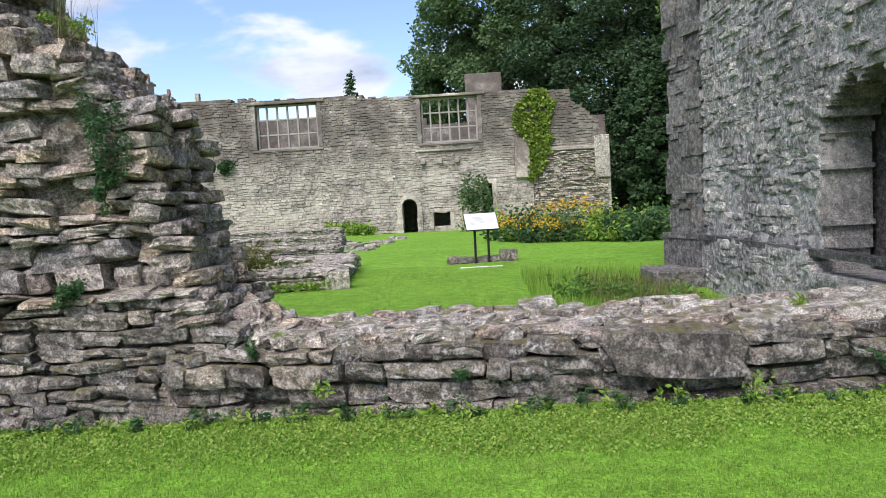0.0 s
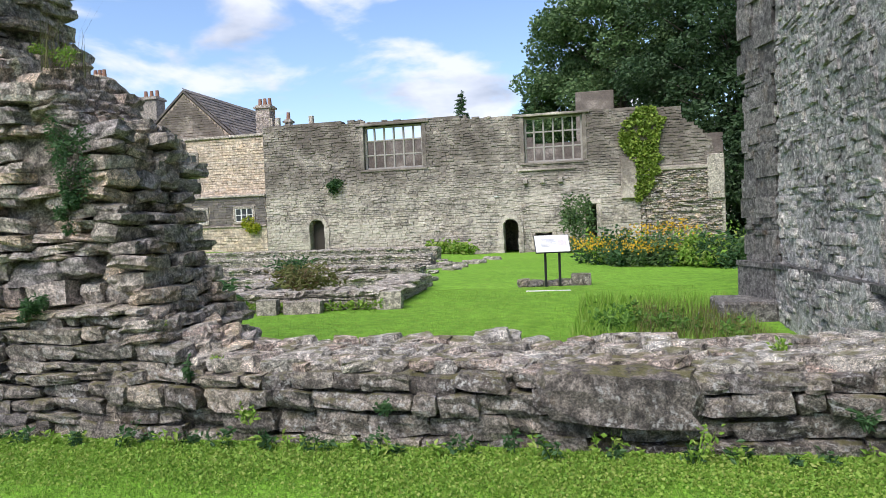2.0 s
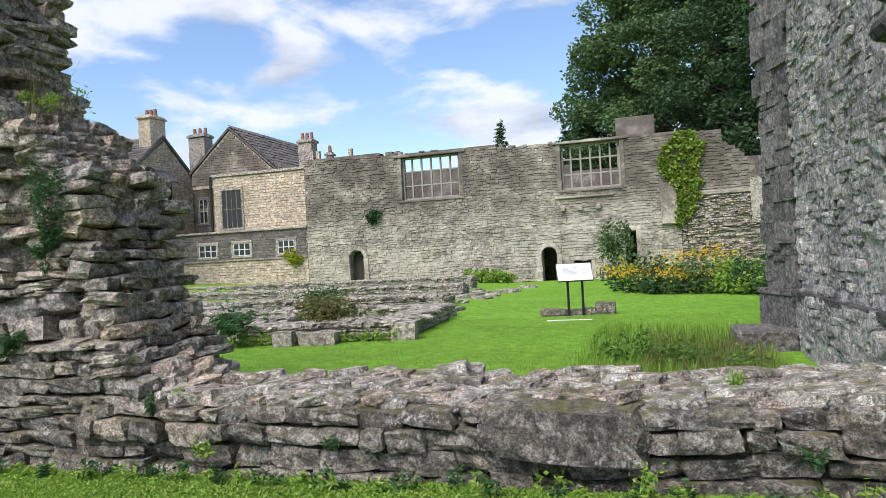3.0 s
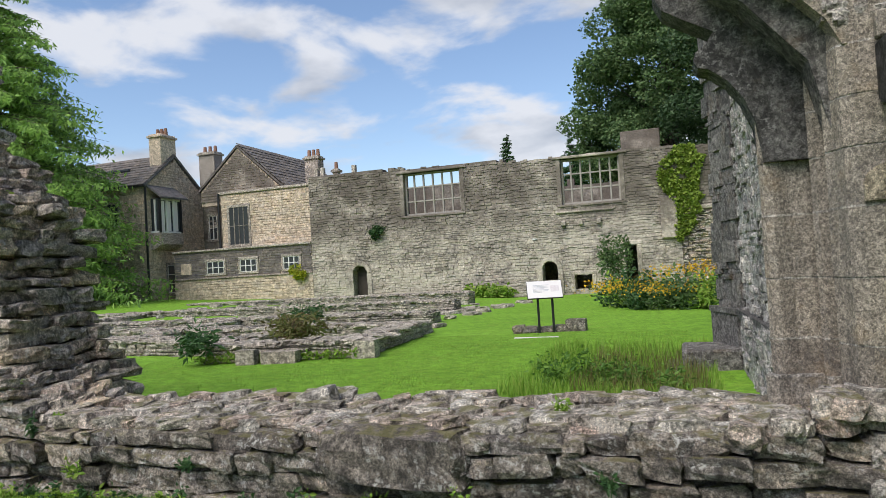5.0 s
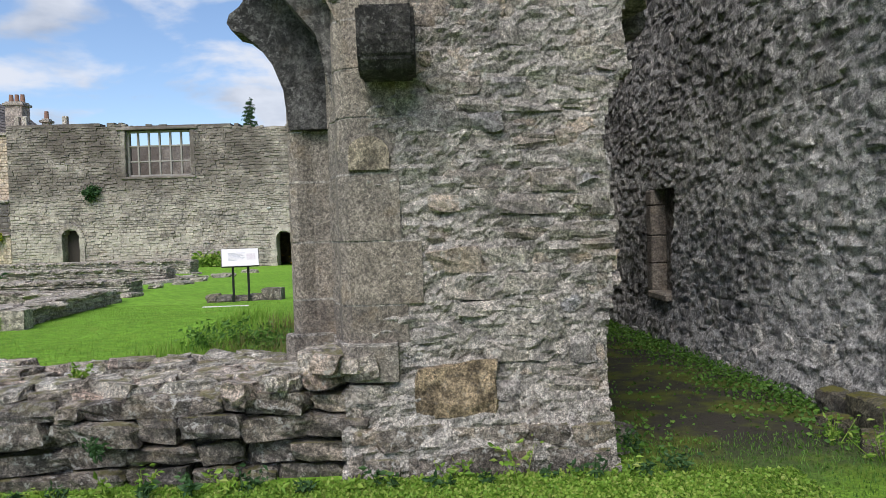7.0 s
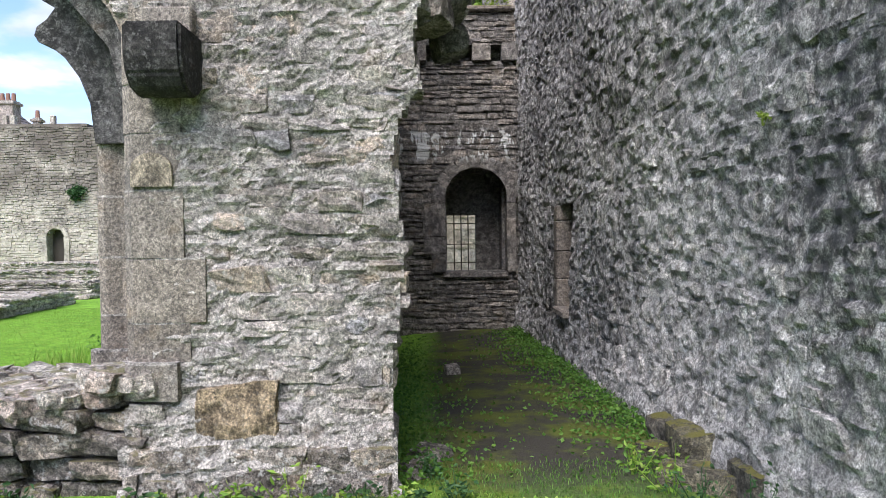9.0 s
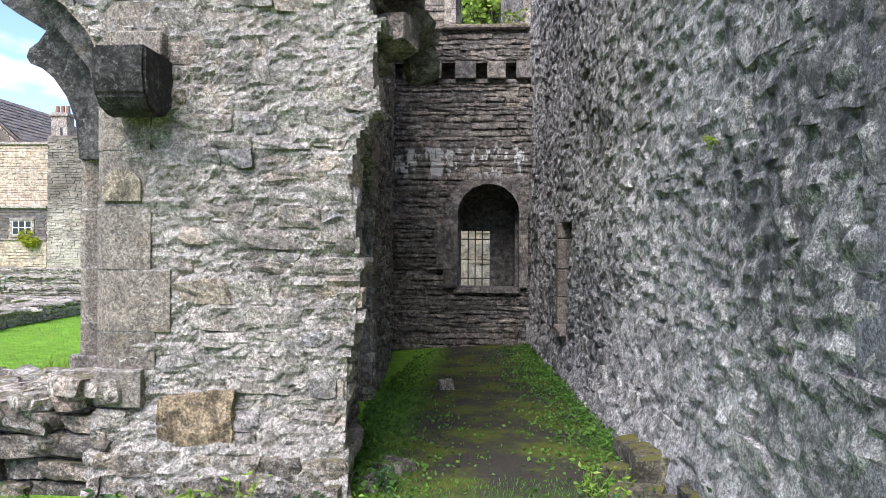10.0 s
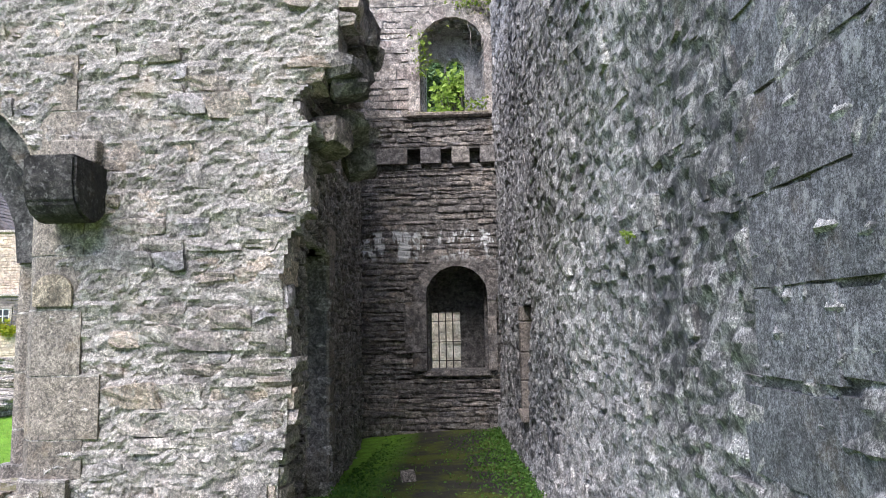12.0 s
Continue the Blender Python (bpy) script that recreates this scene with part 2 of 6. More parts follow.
M_PIER = stone_material("pier_stone", [(0.287, 0.257, 0.226), (0.392, 0.348, 0.300), (0.470, 0.422, 0.365), (0.313, 0.287, 0.265), (0.452, 0.370, 0.291), (0.374, 0.326, 0.283), (0.331, 0.313, 0.313)], lichen=0.5, dark=0.45, streak=0.12, ochre=0.2, mottle=0.5, relief=0.7)
M_MORTAR = stone_material("old_lime_mortar", [(0.409, 0.374, 0.331), (0.409, 0.374, 0.331)], lichen=0.5, dark=0.4, ochre=0.18, streak=0.12, mottle=0.5, relief=0.8)
M_EARTH = stone_material("earthy_core", [(0.22, 0.19, 0.155), (0.22, 0.19, 0.155)], lichen=0.35, dark=0.6, moss=0.6, ochre=0.2)
M_ASHLAR = stone_material("brown_ashlar", [(0.188, 0.160, 0.132), (0.232, 0.200, 0.164), (0.264, 0.224, 0.180), (0.212, 0.188, 0.160)], lichen=0.12, dark=0.35, ochre=0.15, mottle=0.35, relief=0.35)
# near-black stone that carries the corbel's underside shade in its colour
M_UNDERSHADE = stone_material("shade_dark_stone", [(0.05, 0.046, 0.042), (0.05, 0.046, 0.042)], lichen=0.25, dark=0.5)
M_TOWER = stone_material("tower_rubble", [(0.30, 0.28, 0.265), (0.41, 0.38, 0.35), (0.49, 0.455, 0.41), (0.34, 0.32, 0.31)], lichen=0.6, dark=0.6, streak=0.25, relief=0.6, mottle=0.6)
M_TOWER_CORE = stone_material("tower_render", [(0.37, 0.35, 0.33), (0.37, 0.35, 0.33)], lichen=0.65, dark=0.6, streak=0.3, relief=0.6, mottle=0.6)
# also laid in the pier's overhang, where its dark tone stands for shade
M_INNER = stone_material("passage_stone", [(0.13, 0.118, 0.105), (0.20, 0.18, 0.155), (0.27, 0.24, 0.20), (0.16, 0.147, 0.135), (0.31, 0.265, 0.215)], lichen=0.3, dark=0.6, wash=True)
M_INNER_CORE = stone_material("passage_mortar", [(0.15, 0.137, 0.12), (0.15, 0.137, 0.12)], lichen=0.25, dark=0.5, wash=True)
M_WEST = stone_material("side_wall_rubble", [(0.22, 0.20, 0.18), (0.32, 0.295, 0.265), (0.40, 0.365, 0.32), (0.26, 0.24, 0.22)], lichen=0.4, dark=0.5)
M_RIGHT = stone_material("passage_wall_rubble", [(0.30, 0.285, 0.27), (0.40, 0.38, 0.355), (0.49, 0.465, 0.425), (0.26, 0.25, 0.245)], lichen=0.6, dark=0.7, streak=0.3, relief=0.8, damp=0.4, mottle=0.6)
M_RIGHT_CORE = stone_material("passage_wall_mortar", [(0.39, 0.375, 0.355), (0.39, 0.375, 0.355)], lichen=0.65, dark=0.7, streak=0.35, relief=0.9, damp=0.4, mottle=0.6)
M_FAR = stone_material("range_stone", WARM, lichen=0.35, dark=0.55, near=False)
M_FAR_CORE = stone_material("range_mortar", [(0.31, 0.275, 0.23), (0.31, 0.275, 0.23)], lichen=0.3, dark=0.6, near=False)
M_HOUSE = stone_material("house_stone", BUFF, lichen=0.15, dark=0.25, near=False)
M_HOUSE_CORE = stone_material("house_mortar", [(0.48, 0.39, 0.30), (0.48, 0.39, 0.30)], lichen=0.1, dark=0.25, near=False)
M_FOUND = stone_material("foundation_stone", [(0.308, 0.270, 0.230), (0.391, 0.345, 0.293), (0.474, 0.420, 0.356), (0.344, 0.287, 0.247)], lichen=0.45, dark=0.45, moss=0.35)
M_SLATE = stone_material("stone_slate", [(0.12, 0.105, 0.10), (0.16, 0.14, 0.125), (0.20, 0.17, 0.145), (0.14, 0.13, 0.13)], lichen=0.2, dark=0.3, near=False)
M_FRAME = plain_material("weathered_oak", (0.31, 0.285, 0.25), 0.85, 0.4, 12)
M_WHITE = plain_material("white_paint", (0.74, 0.73, 0.70), 0.5, 0.1, 6)
M_BLACK = plain_material("black_metal", (0.018, 0.018, 0.02), 0.4, 0.1, 10, 0.0)
M_IRON = plain_material("rusted_iron", (0.05, 0.035, 0.028), 0.75, 0.4, 20, 0.3)
M_PANEL = plain_material("printed_panel", (0.70, 0.67, 0.66), 0.3, 0.06, 3, 0.0, 0.02)
M_INK = plain_material("grey_print", (0.42, 0.43, 0.47), 0.4, 0.1, 10)
M_DOOR = plain_material("dark_oak_door", (0.045, 0.035, 0.028), 0.7, 0.4, 10)
M_POT = plain_material("terracotta", (0.27, 0.15, 0.105), 0.85, 0.4, 9)
M_GLASS = plain_material("dim_glass", (0.05, 0.055, 0.06), 0.08, 0.1, 2, 0.0, 0.02)
M_BARK = plain_material("bark", (0.10, 0.085, 0.065), 0.95, 0.5, 9, 0.0, 0.8)
M_GROUND = ground_material()
M_BLADE = leaf_material("grass_blade", [(0.12, 0.24, 0.024), (0.17, 0.31, 0.034), (0.22, 0.36, 0.05), (0.30, 0.38, 0.08)])
M_WEED = leaf_material("weed_leaf", [(0.13, 0.25, 0.03), (0.20, 0.35, 0.045), (0.28, 0.42, 0.065), (0.37, 0.43, 0.11)])
M_DRY = leaf_material("dry_grass", [(0.20, 0.17, 0.07), (0.15, 0.18, 0.05), (0.13, 0.08, 0.04)])
M_TREE = leaf_material("broad_leaf", [(0.05, 0.095, 0.034), (0.085, 0.15, 0.052), (0.125, 0.20, 0.072), (0.17, 0.24, 0.10)], 0.55, 0.3)
M_DEEP = leaf_material("deep_leaf", [(0.03, 0.06, 0.024), (0.046, 0.088, 0.034), (0.07, 0.12, 0.048)], 0.55, 0.25)
M_CEDAR = leaf_material("conifer_needle", [(0.160, 0.275, 0.080), (0.275, 0.435, 0.109), (0.406, 0.594, 0.145)], 0.6, 0.4)
M_IVY = leaf_material("ivy_leaf", [(0.15, 0.23, 0.03), (0.23, 0.32, 0.05), (0.32, 0.40, 0.07), (0.10, 0.17, 0.03)])
M_BUSH = leaf_material("bush_leaf", [(0.035, 0.085, 0.03), (0.055, 0.12, 0.042), (0.09, 0.17, 0.06)])
M_NETTLE = leaf_material("passage_leaf", [(0.06, 0.14, 0.025), (0.10, 0.21, 0.035), (0.16, 0.28, 0.05)])
M_YELLOW = leaf_material("yellow_leaf", [(0.42, 0.40, 0.02), (0.33, 0.36, 0.03), (0.22, 0.30, 0.03)])
M_PETAL = leaf_material("yellow_petal", [(0.62, 0.36, 0.02), (0.72, 0.46, 0.03), (0.5, 0.26, 0.02)], 0.6, 0.2)

# ---- building helpers ----
RND = random.Random(7)


def ease(v, lo, hi):
    f = min(1.0, max(0.0, (v - lo) / (hi - lo)))
    return f * f * (3 - 2 * f)


def lerp_table(v, table):
    if v <= table[0][0]:
        return table[0][1]
    for (a, fa), (b, fb) in zip(table, table[1:]):
        if v <= b:
            return fa + (fb - fa) * (v - a) / (b - a)
    return table[-1][1]


def ground_z(x, y):
    fall = -0.008 * max(0.0, min(y, 60) - 6.0)
    rise = 0.035 * min(60.0, max(0.0, -x - 6)) * ease(y, 15, 40)
    dip = -0.36 * math.exp(-((x - 3.9) ** 2 + (y - 12.6) ** 2) / 7.0)
    return fall + rise + dip if y > 5.6 else 0.0


def mesh_object(name, verts, faces, mat, parent=None, label="", smooth=False):
    me = bpy.data.meshes.new(name)
    me.from_pydata(verts, [], faces)
    me.materials.append(mat)
    if smooth:
        me.polygons.foreach_set("use_smooth", [True] * len(me.polygons))
    me.update()
    ob = new(name, me)
    ob.parent = parent
    return tagged(ob, label)


def part(name, bm, mat, parent=None, label=""):
    me = bpy.data.meshes.new(name)
    bmesh.ops.recalc_face_normals(bm, faces=bm.faces)
    bm.to_mesh(me)
    bm.free()
    me.materials.append(mat)
    ob = new(name, me)
    ob.parent = parent
    return tagged(ob, label)


def empty(name, at=(0, 0, 0)):
    ob = new(name)
    ob.location = at
    return ob


def add_box(bm, lo, hi, bevel=0.0, turn=None):
    """A box from corner lo to corner hi, with its edges bevelled."""
    res = bmesh.ops.create_cube(bm, size=1.0)
    vs = res["verts"]
    size, mid = Vector(hi) - Vector(lo), (Vector(hi) + Vector(lo)) / 2
    m = Matrix.Translation(mid) @ (turn if turn else Matrix()) @ Matrix.Diagonal((*size, 1))
    bmesh.ops.transform(bm, matrix=m, verts=vs)
    if bevel:
        es = list({e for v in vs for e in v.link_edges})
        bmesh.ops.bevel(bm, geom=es, offset=bevel, segments=1, affect="EDGES")
    return bm


def boxes(*items, bevel=0.0):
    bm = bmesh.new()
    for lo, hi in items:
        add_box(bm, lo, hi, bevel)
    return bm


def prism(bm, outline, lo, hi, axis="y"):
    """An outline extruded from lo to hi: (x, z) along y, (x, y) along z, or (y, z) along x."""
    def at(p, d):
        return {"y": (p[0], d, p[1]), "z": (p[0], p[1], d), "x": (d, p[0], p[1])}[axis]
    a, b = [bm.verts.new(at(p, lo)) for p in outline], [bm.verts.new(at(p, hi)) for p in outline]
    bm.faces.new(a)
    bm.faces.new(b[::-1])
    for i in range(len(outline)):
        j = (i + 1) % len(outline)
        bm.faces.new((a[i], b[i], b[j], a[j]))
    return bm


# rough and squared stones, each of unit size: a gridded cube with its corners worn round, warped and lumpy
def stone_shape(seed, power, warp, lump, n):
    r = random.Random(seed)
    push = {(x, y, z): Vector([r.uniform(-warp, warp) for _ in range(3)]) for x in (0, 1) for y in (0, 1) for z in (0, 1)}
    keys = [(x, y, z) for x in range(n + 1) for y in range(n + 1) for z in range(n + 1) if 0 in (x, y, z) or n in (x, y, z)]
    verts = []
    for k in keys:
        c = Vector([2 * v / n - 1 for v in k])
        p = c / sum(abs(v) ** power for v in c) ** (1 / power) * 0.53
        for q, d in push.items():
            w = 1.0
            for v, side in zip(c, q):
                w *= (1 + v) / 2 if side else (1 - v) / 2
            p += d * w
        p += c.normalized() * lump * (noise.noise(c * 1.1 + Vector((seed * 3.7, 0, 0))) + 0.5 * noise.noise(c * 2.7 + Vector((0, seed * 5.1, 0))))
        p += Vector([r.uniform(-lump, lump) * 0.5 for _ in range(3)])
        verts.append(tuple(p))
    index = {k: i for i, k in enumerate(keys)}
    faces = []
    for axis in range(3):
        for side in (0, n):
            def key(a, b):
                k = [a, b]
                k.insert(axis, side)
                return index[tuple(k)]
            for a in range(n):
                for b in range(n):
                    quad = [key(a, b), key(a + 1, b), key(a + 1, b + 1), key(a, b + 1)]
                    faces.append(tuple(quad if (side > 0) != (axis == 1) else quad[::-1]))
    return verts, faces


ROUGH = [stone_shape(i, 9.0, 0.125, 0.08, 3) for i in range(28)]
SQUARE = [stone_shape(40 + i, 24.0, 0.014, 0.012, 2) for i in range(8)]
PIECES = {}


def piece_mesh(kind, i, mat):
    key = (kind, i, mat.name)
    if key not in PIECES:
        verts, faces = (ROUGH if kind == "rough" else SQUARE)[i]
        me = bpy.data.meshes.new("stone")
        me.from_pydata(verts, [], faces)
        me.materials.append(mat)
        PIECES[key] = me
    return PIECES[key]


def lay(parent, stones, mat, kind="rough", limit=300, focus=None, name="stone", rest="stonework"):
    """Stones, each a matrix, as pieces under a wall: those nearest to focus as objects, the rest as one joined part."""
    library = ROUGH if kind == "rough" else SQUARE
    if focus is not None:
        stones = sorted(stones, key=lambda m: (m.translation - Vector(focus)).length)
    for m in stones[:limit]:
        ob = new(name, piece_mesh(kind, RND.randrange(len(library)), mat))
        ob.parent = parent
        ob.matrix_basis = m
    more = stones[limit:]
    if more:
        verts, faces, base = [], [], 0
        arrays = [np.array(v) for v, _ in library]
        for m in more:
            i = RND.randrange(len(library))
            a = np.array(m)
            verts.append(arrays[i] @ a[:3, :3].T + a[:3, 3])
            faces += [tuple(base + k for k in f) for f in library[i][1]]
            base += len(arrays[i])
        ob = mesh_object(rest, np.concatenate(verts).tolist(), faces, mat, parent)
        tagged(ob, kind="stuff")


class Face:
    """One face of a wall: s runs along it, z up, and depth out of it."""

    def __init__(self, start, end, depth=None):
        self.o, e = Vector((*start, 0)), Vector((*end, 0))
        self.length = (e - self.o).length
        self.u = (e - self.o).normalized()
        self.n = Vector((self.u.y, -self.u.x, 0))
        self.depth = depth or (lambda s, z: 0.0)

    def at(self, s, z, d=0.0):
        return self.o + self.u * s + self.n * (self.depth(s, z) + d) + Vector((0, 0, z))


def courses(face, z0, z1, inside, high=(0.1, 0.2), long=(0.2, 0.5), out=(0.02, 0.06), deep=0.2, gap=0.012, turn=3.0, s0=0.0, s1=None, keep=1.0, r=RND, wave=0.0):
    """Stones laid in uneven courses over a face, left out wherever inside(s, z) is false."""
    s1 = face.length if s1 is None else s1
    stones, z = [], z0
    while z < z1 - high[0] * 0.5:
        h = min(r.uniform(*high), max(high[0] * 0.6, z1 - z))
        s = s0 - r.uniform(0, long[1])
        while s < s1:
            w = r.uniform(*long)
            a, b = max(s, s0), min(s + w, s1)
            mid = z + h / 2 + wave * noise.noise((s * 1.1, z * 0.6, 3.3))
            s += w
            while b - a > long[0] * 0.35 and not inside(a + 0.02, mid):
                a += 0.04
            while b - a > long[0] * 0.35 and not inside(b - 0.02, mid):
                b -= 0.04
            if b - a <= long[0] * 0.4 or not inside((a + b) / 2, mid) or not inside((a + b) / 2, mid + h * 0.3) or r.random() > keep:
                continue
            hh = h * r.uniform(0.76, 1.1)
            d = r.uniform(*out)
            c = face.at((a + b) / 2, mid + r.uniform(-0.01, 0.01), d - deep / 2)
            basis = Matrix((face.u * (b - a - gap), face.n * deep, Vector((0, 0, 1)) * (hh - gap))).transposed().to_4x4()
            spin = Euler([radians(r.uniform(-turn, turn)) for _ in range(3)]).to_matrix().to_4x4()
            stones.append(Matrix.Translation(c) @ spin @ basis)
        z += h
    return stones


def core(name, face, z0, z1, inside, thick, mat, step=0.25, rough=0.02, s0=0.0, s1=None, s_lines=(), z_lines=(), parent=None, back_depth=True, scale=2.5):
    """The body of a wall: a grid of cells, kept where inside(s, z) holds, as a solid with thickness and real openings."""
    s1 = face.length if s1 is None else s1
    def lines(a, b, extra):
        n = max(1, round((b - a) / step))
        out = {round(a + (b - a) * i / n, 4) for i in range(n + 1)}
        for e in extra:
            if a < e < b:
                out = {v for v in out if abs(v - e) > step * 0.35 or v in (round(a, 4), round(b, 4))} | {round(e, 4)}
        return sorted(out)
    ss, zs = lines(s0, s1, s_lines), lines(z0, z1, z_lines)
    cell = [[inside((ss[i] + ss[i + 1]) / 2, (zs[j] + zs[j + 1]) / 2) for j in range(len(zs) - 1)] for i in range(len(ss) - 1)]
    verts, faces, index = [], [], {}
    def vert(i, j, back):
        if (i, j, back) not in index:
            p = face.at(ss[i], zs[j])
            q = Vector((p.x, p.y, p.z * 1.9)) * scale
            p += face.n * (rough * (noise.noise(q) + 0.65 * noise.noise(q * 2.3) + 0.4 * noise.noise(q * 5.1)))
            if back:
                p = face.at(ss[i], zs[j]) - face.n * (thick + (face.depth(ss[i], zs[j]) if back_depth else 0))
            index[i, j, back] = len(verts)
            verts.append(tuple(p))
        return index[i, j, back]
    for i in range(len(ss) - 1):
        for j in range(len(zs) - 1):
            if not cell[i][j]:
                continue
            faces.append([vert(i, j, 0), vert(i + 1, j, 0), vert(i + 1, j + 1, 0), vert(i, j + 1, 0)])
            faces.append([vert(i, j + 1, 1), vert(i + 1, j + 1, 1), vert(i + 1, j, 1), vert(i, j, 1)])
            for di, dj, a, b in ((-1, 0, (i, j + 1), (i, j)), (1, 0, (i + 1, j), (i + 1, j + 1)), (0, -1, (i, j), (i + 1, j)), (0, 1, (i + 1, j + 1), (i, j + 1))):
                ii, jj = i + di, j + dj
                if not (0 <= ii < len(ss) - 1 and 0 <= jj < len(zs) - 1 and cell[ii][jj]):
                    faces.append([vert(*b, 0), vert(*a, 0), vert(*a, 1), vert(*b, 1)])
    return mesh_object(name, verts, faces, mat, parent)


def round_arch(x0, x1, z0, spring):
    """True inside a round-headed opening."""
    r, c = (x1 - x0) / 2, (x0 + x1) / 2
    return lambda s, z: x0 < s < x1 and z0 < z < spring + math.sqrt(max(0.0, r * r - (s - c) ** 2))


def leaves(name, places, mat, parent=None, size=(0.03, 0.06), up=0.3, shape=1.6, label="", bend=0.25, seed=1, droop=0.0):
    """Many small folded leaves at the given places (an n x 3 array), joined into one mesh."""
    g = np.random.default_rng(seed)
    p = np.asarray(places, float)
    n = len(p)
    d = g.normal(size=(n, 3))
    d[:, 2] = d[:, 2] * 0.6 - droop
    d /= np.linalg.norm(d, axis=1)[:, None]
    q = g.normal(size=(n, 3))
    q[:, 2] *= 1 - up
    side = np.cross(d, q)
    side /= np.linalg.norm(side, axis=1)[:, None] + 1e-9
    nor = np.cross(side, d)
    ln = g.uniform(size[0], size[1], n)[:, None]
    w = ln / shape / 2
    a, tip = p, p + d * ln + nor * ln * bend
    m1, m2 = p + d * ln * 0.45 + side * w, p + d * ln * 0.45 - side * w
    verts = np.stack([a, m1, tip, m2], 1).reshape(-1, 3)
    idx = np.arange(n)[:, None] * 4
    faces = np.concatenate([idx + np.array([[0, 1, 2]]), idx + np.array([[0, 2, 3]])], 1).reshape(-1, 3)
    ob = mesh_object(name, verts.tolist(), faces.tolist(), mat, parent, label)
    return ob


def blades(name, points, height, mat, parent=None, lean=0.5, width=0.006, seed=3, label=""):
    """Grass: a thin bent blade at every point."""
    g = np.random.default_rng(seed)
    p = np.asarray(points, float)
    n = len(p)
    ang = g.uniform(0, 2 * np.pi, n)
    h = (g.uniform(0.5, 1.0, n) * height)[:, None]
    d = np.stack([np.cos(ang), np.sin(ang), np.zeros(n)], 1)
    s = np.stack([-np.sin(ang), np.cos(ang), np.zeros(n)], 1) * width
    l = g.uniform(0.1, lean, n)[:, None]
    z = np.array([[0, 0, 1.0]])
    mid, tip = p + d * h * l * 0.3 + z * h * 0.55, p + d * h * l + z * h
    verts = np.stack([p - s, p + s, mid + s * 0.7, mid - s * 0.7, tip], 1).reshape(-1, 3)
    idx = np.arange(n)[:, None] * 5
    faces = []
    for b in (np.arange(n) * 5).tolist():
        faces.append((b, b + 1, b + 2, b + 3))
        faces.append((b + 3, b + 2, b + 4))
    return mesh_object(name, verts.tolist(), faces, mat, parent, label)


def limb(bm, a, b, r0, r1, n=7):
    a, b = Vector(a), Vector(b)
    q = (b - a).to_track_quat("Z", "Y").to_matrix()
    ra = [bm.verts.new(a + q @ Vector((r0 * math.cos(t), r0 * math.sin(t), 0))) for t in [2 * math.pi * i / n for i in range(n)]]
    rb = [bm.verts.new(b + q @ Vector((r1 * math.cos(t), r1 * math.sin(t), 0))) for t in [2 * math.pi * i / n for i in range(n)]]
    for i in range(n):
        bm.faces.new((ra[i], ra[(i + 1) % n], rb[(i + 1) % n], rb[i]))
    bm.faces.new(rb)
    bm.faces.new(ra[::-1])


def broad_tree(at, high, wide, count, mat, label, seed, low=0.15, size=(0.22, 0.45), flatten=1.0):
    """A broadleaf tree: tapered trunk, limbs, and a crown of leaf clumps round the limb ends."""
    r = random.Random(seed)
    base = Vector(at)
    tree = empty("tree", at)
    bm = bmesh.new()
    limb(bm, (0, 0, -0.3), (0.2, 0.1, high * 0.45), wide * 0.07, wide * 0.045, 9)
    limb(bm, (0.2, 0.1, high * 0.45), (0.1, 0, high * 0.8), wide * 0.045, 0.06)
    g = np.random.default_rng(seed)
    clumps = []
    for i in range(170):
        f = low + (1 - low) * (i + r.random()) / 170
        env = math.sin(math.pi * min(0.97, (f - low) / (1 - low) * 0.82 + 0.16)) ** 0.7
        a, d = r.uniform(0, 2 * math.pi), wide * env * r.uniform(0.2, 1.0) ** 0.6
        p = Vector((math.cos(a) * d, math.sin(a) * d * flatten, f * high + r.uniform(-0.5, 0.5)))
        limb(bm, (0.15, 0.05, max(0.1 * high, f * high * 0.72)), p, wide * 0.01, 0.02, 4)
        clumps.append((p, wide * r.uniform(0.15, 0.3)))
    part("trunk", bm, M_BARK, tree)
    pts = []
    for p, rad in clumps:
        n = int(count / 170)
        v = g.normal(size=(n, 3))
        v /= np.linalg.norm(v, axis=1)[:, None]
        v *= (g.uniform(0.35, 1.0, n) ** 0.5 * rad)[:, None]
        v[:, 2] *= 0.62
        pts.append(v + np.array(p))
    crown = leaves("crown", np.concatenate(pts), mat, tree, size, 0.4, 1.5, seed=seed, droop=0.25)
    return tagged(tree, label, "tree")


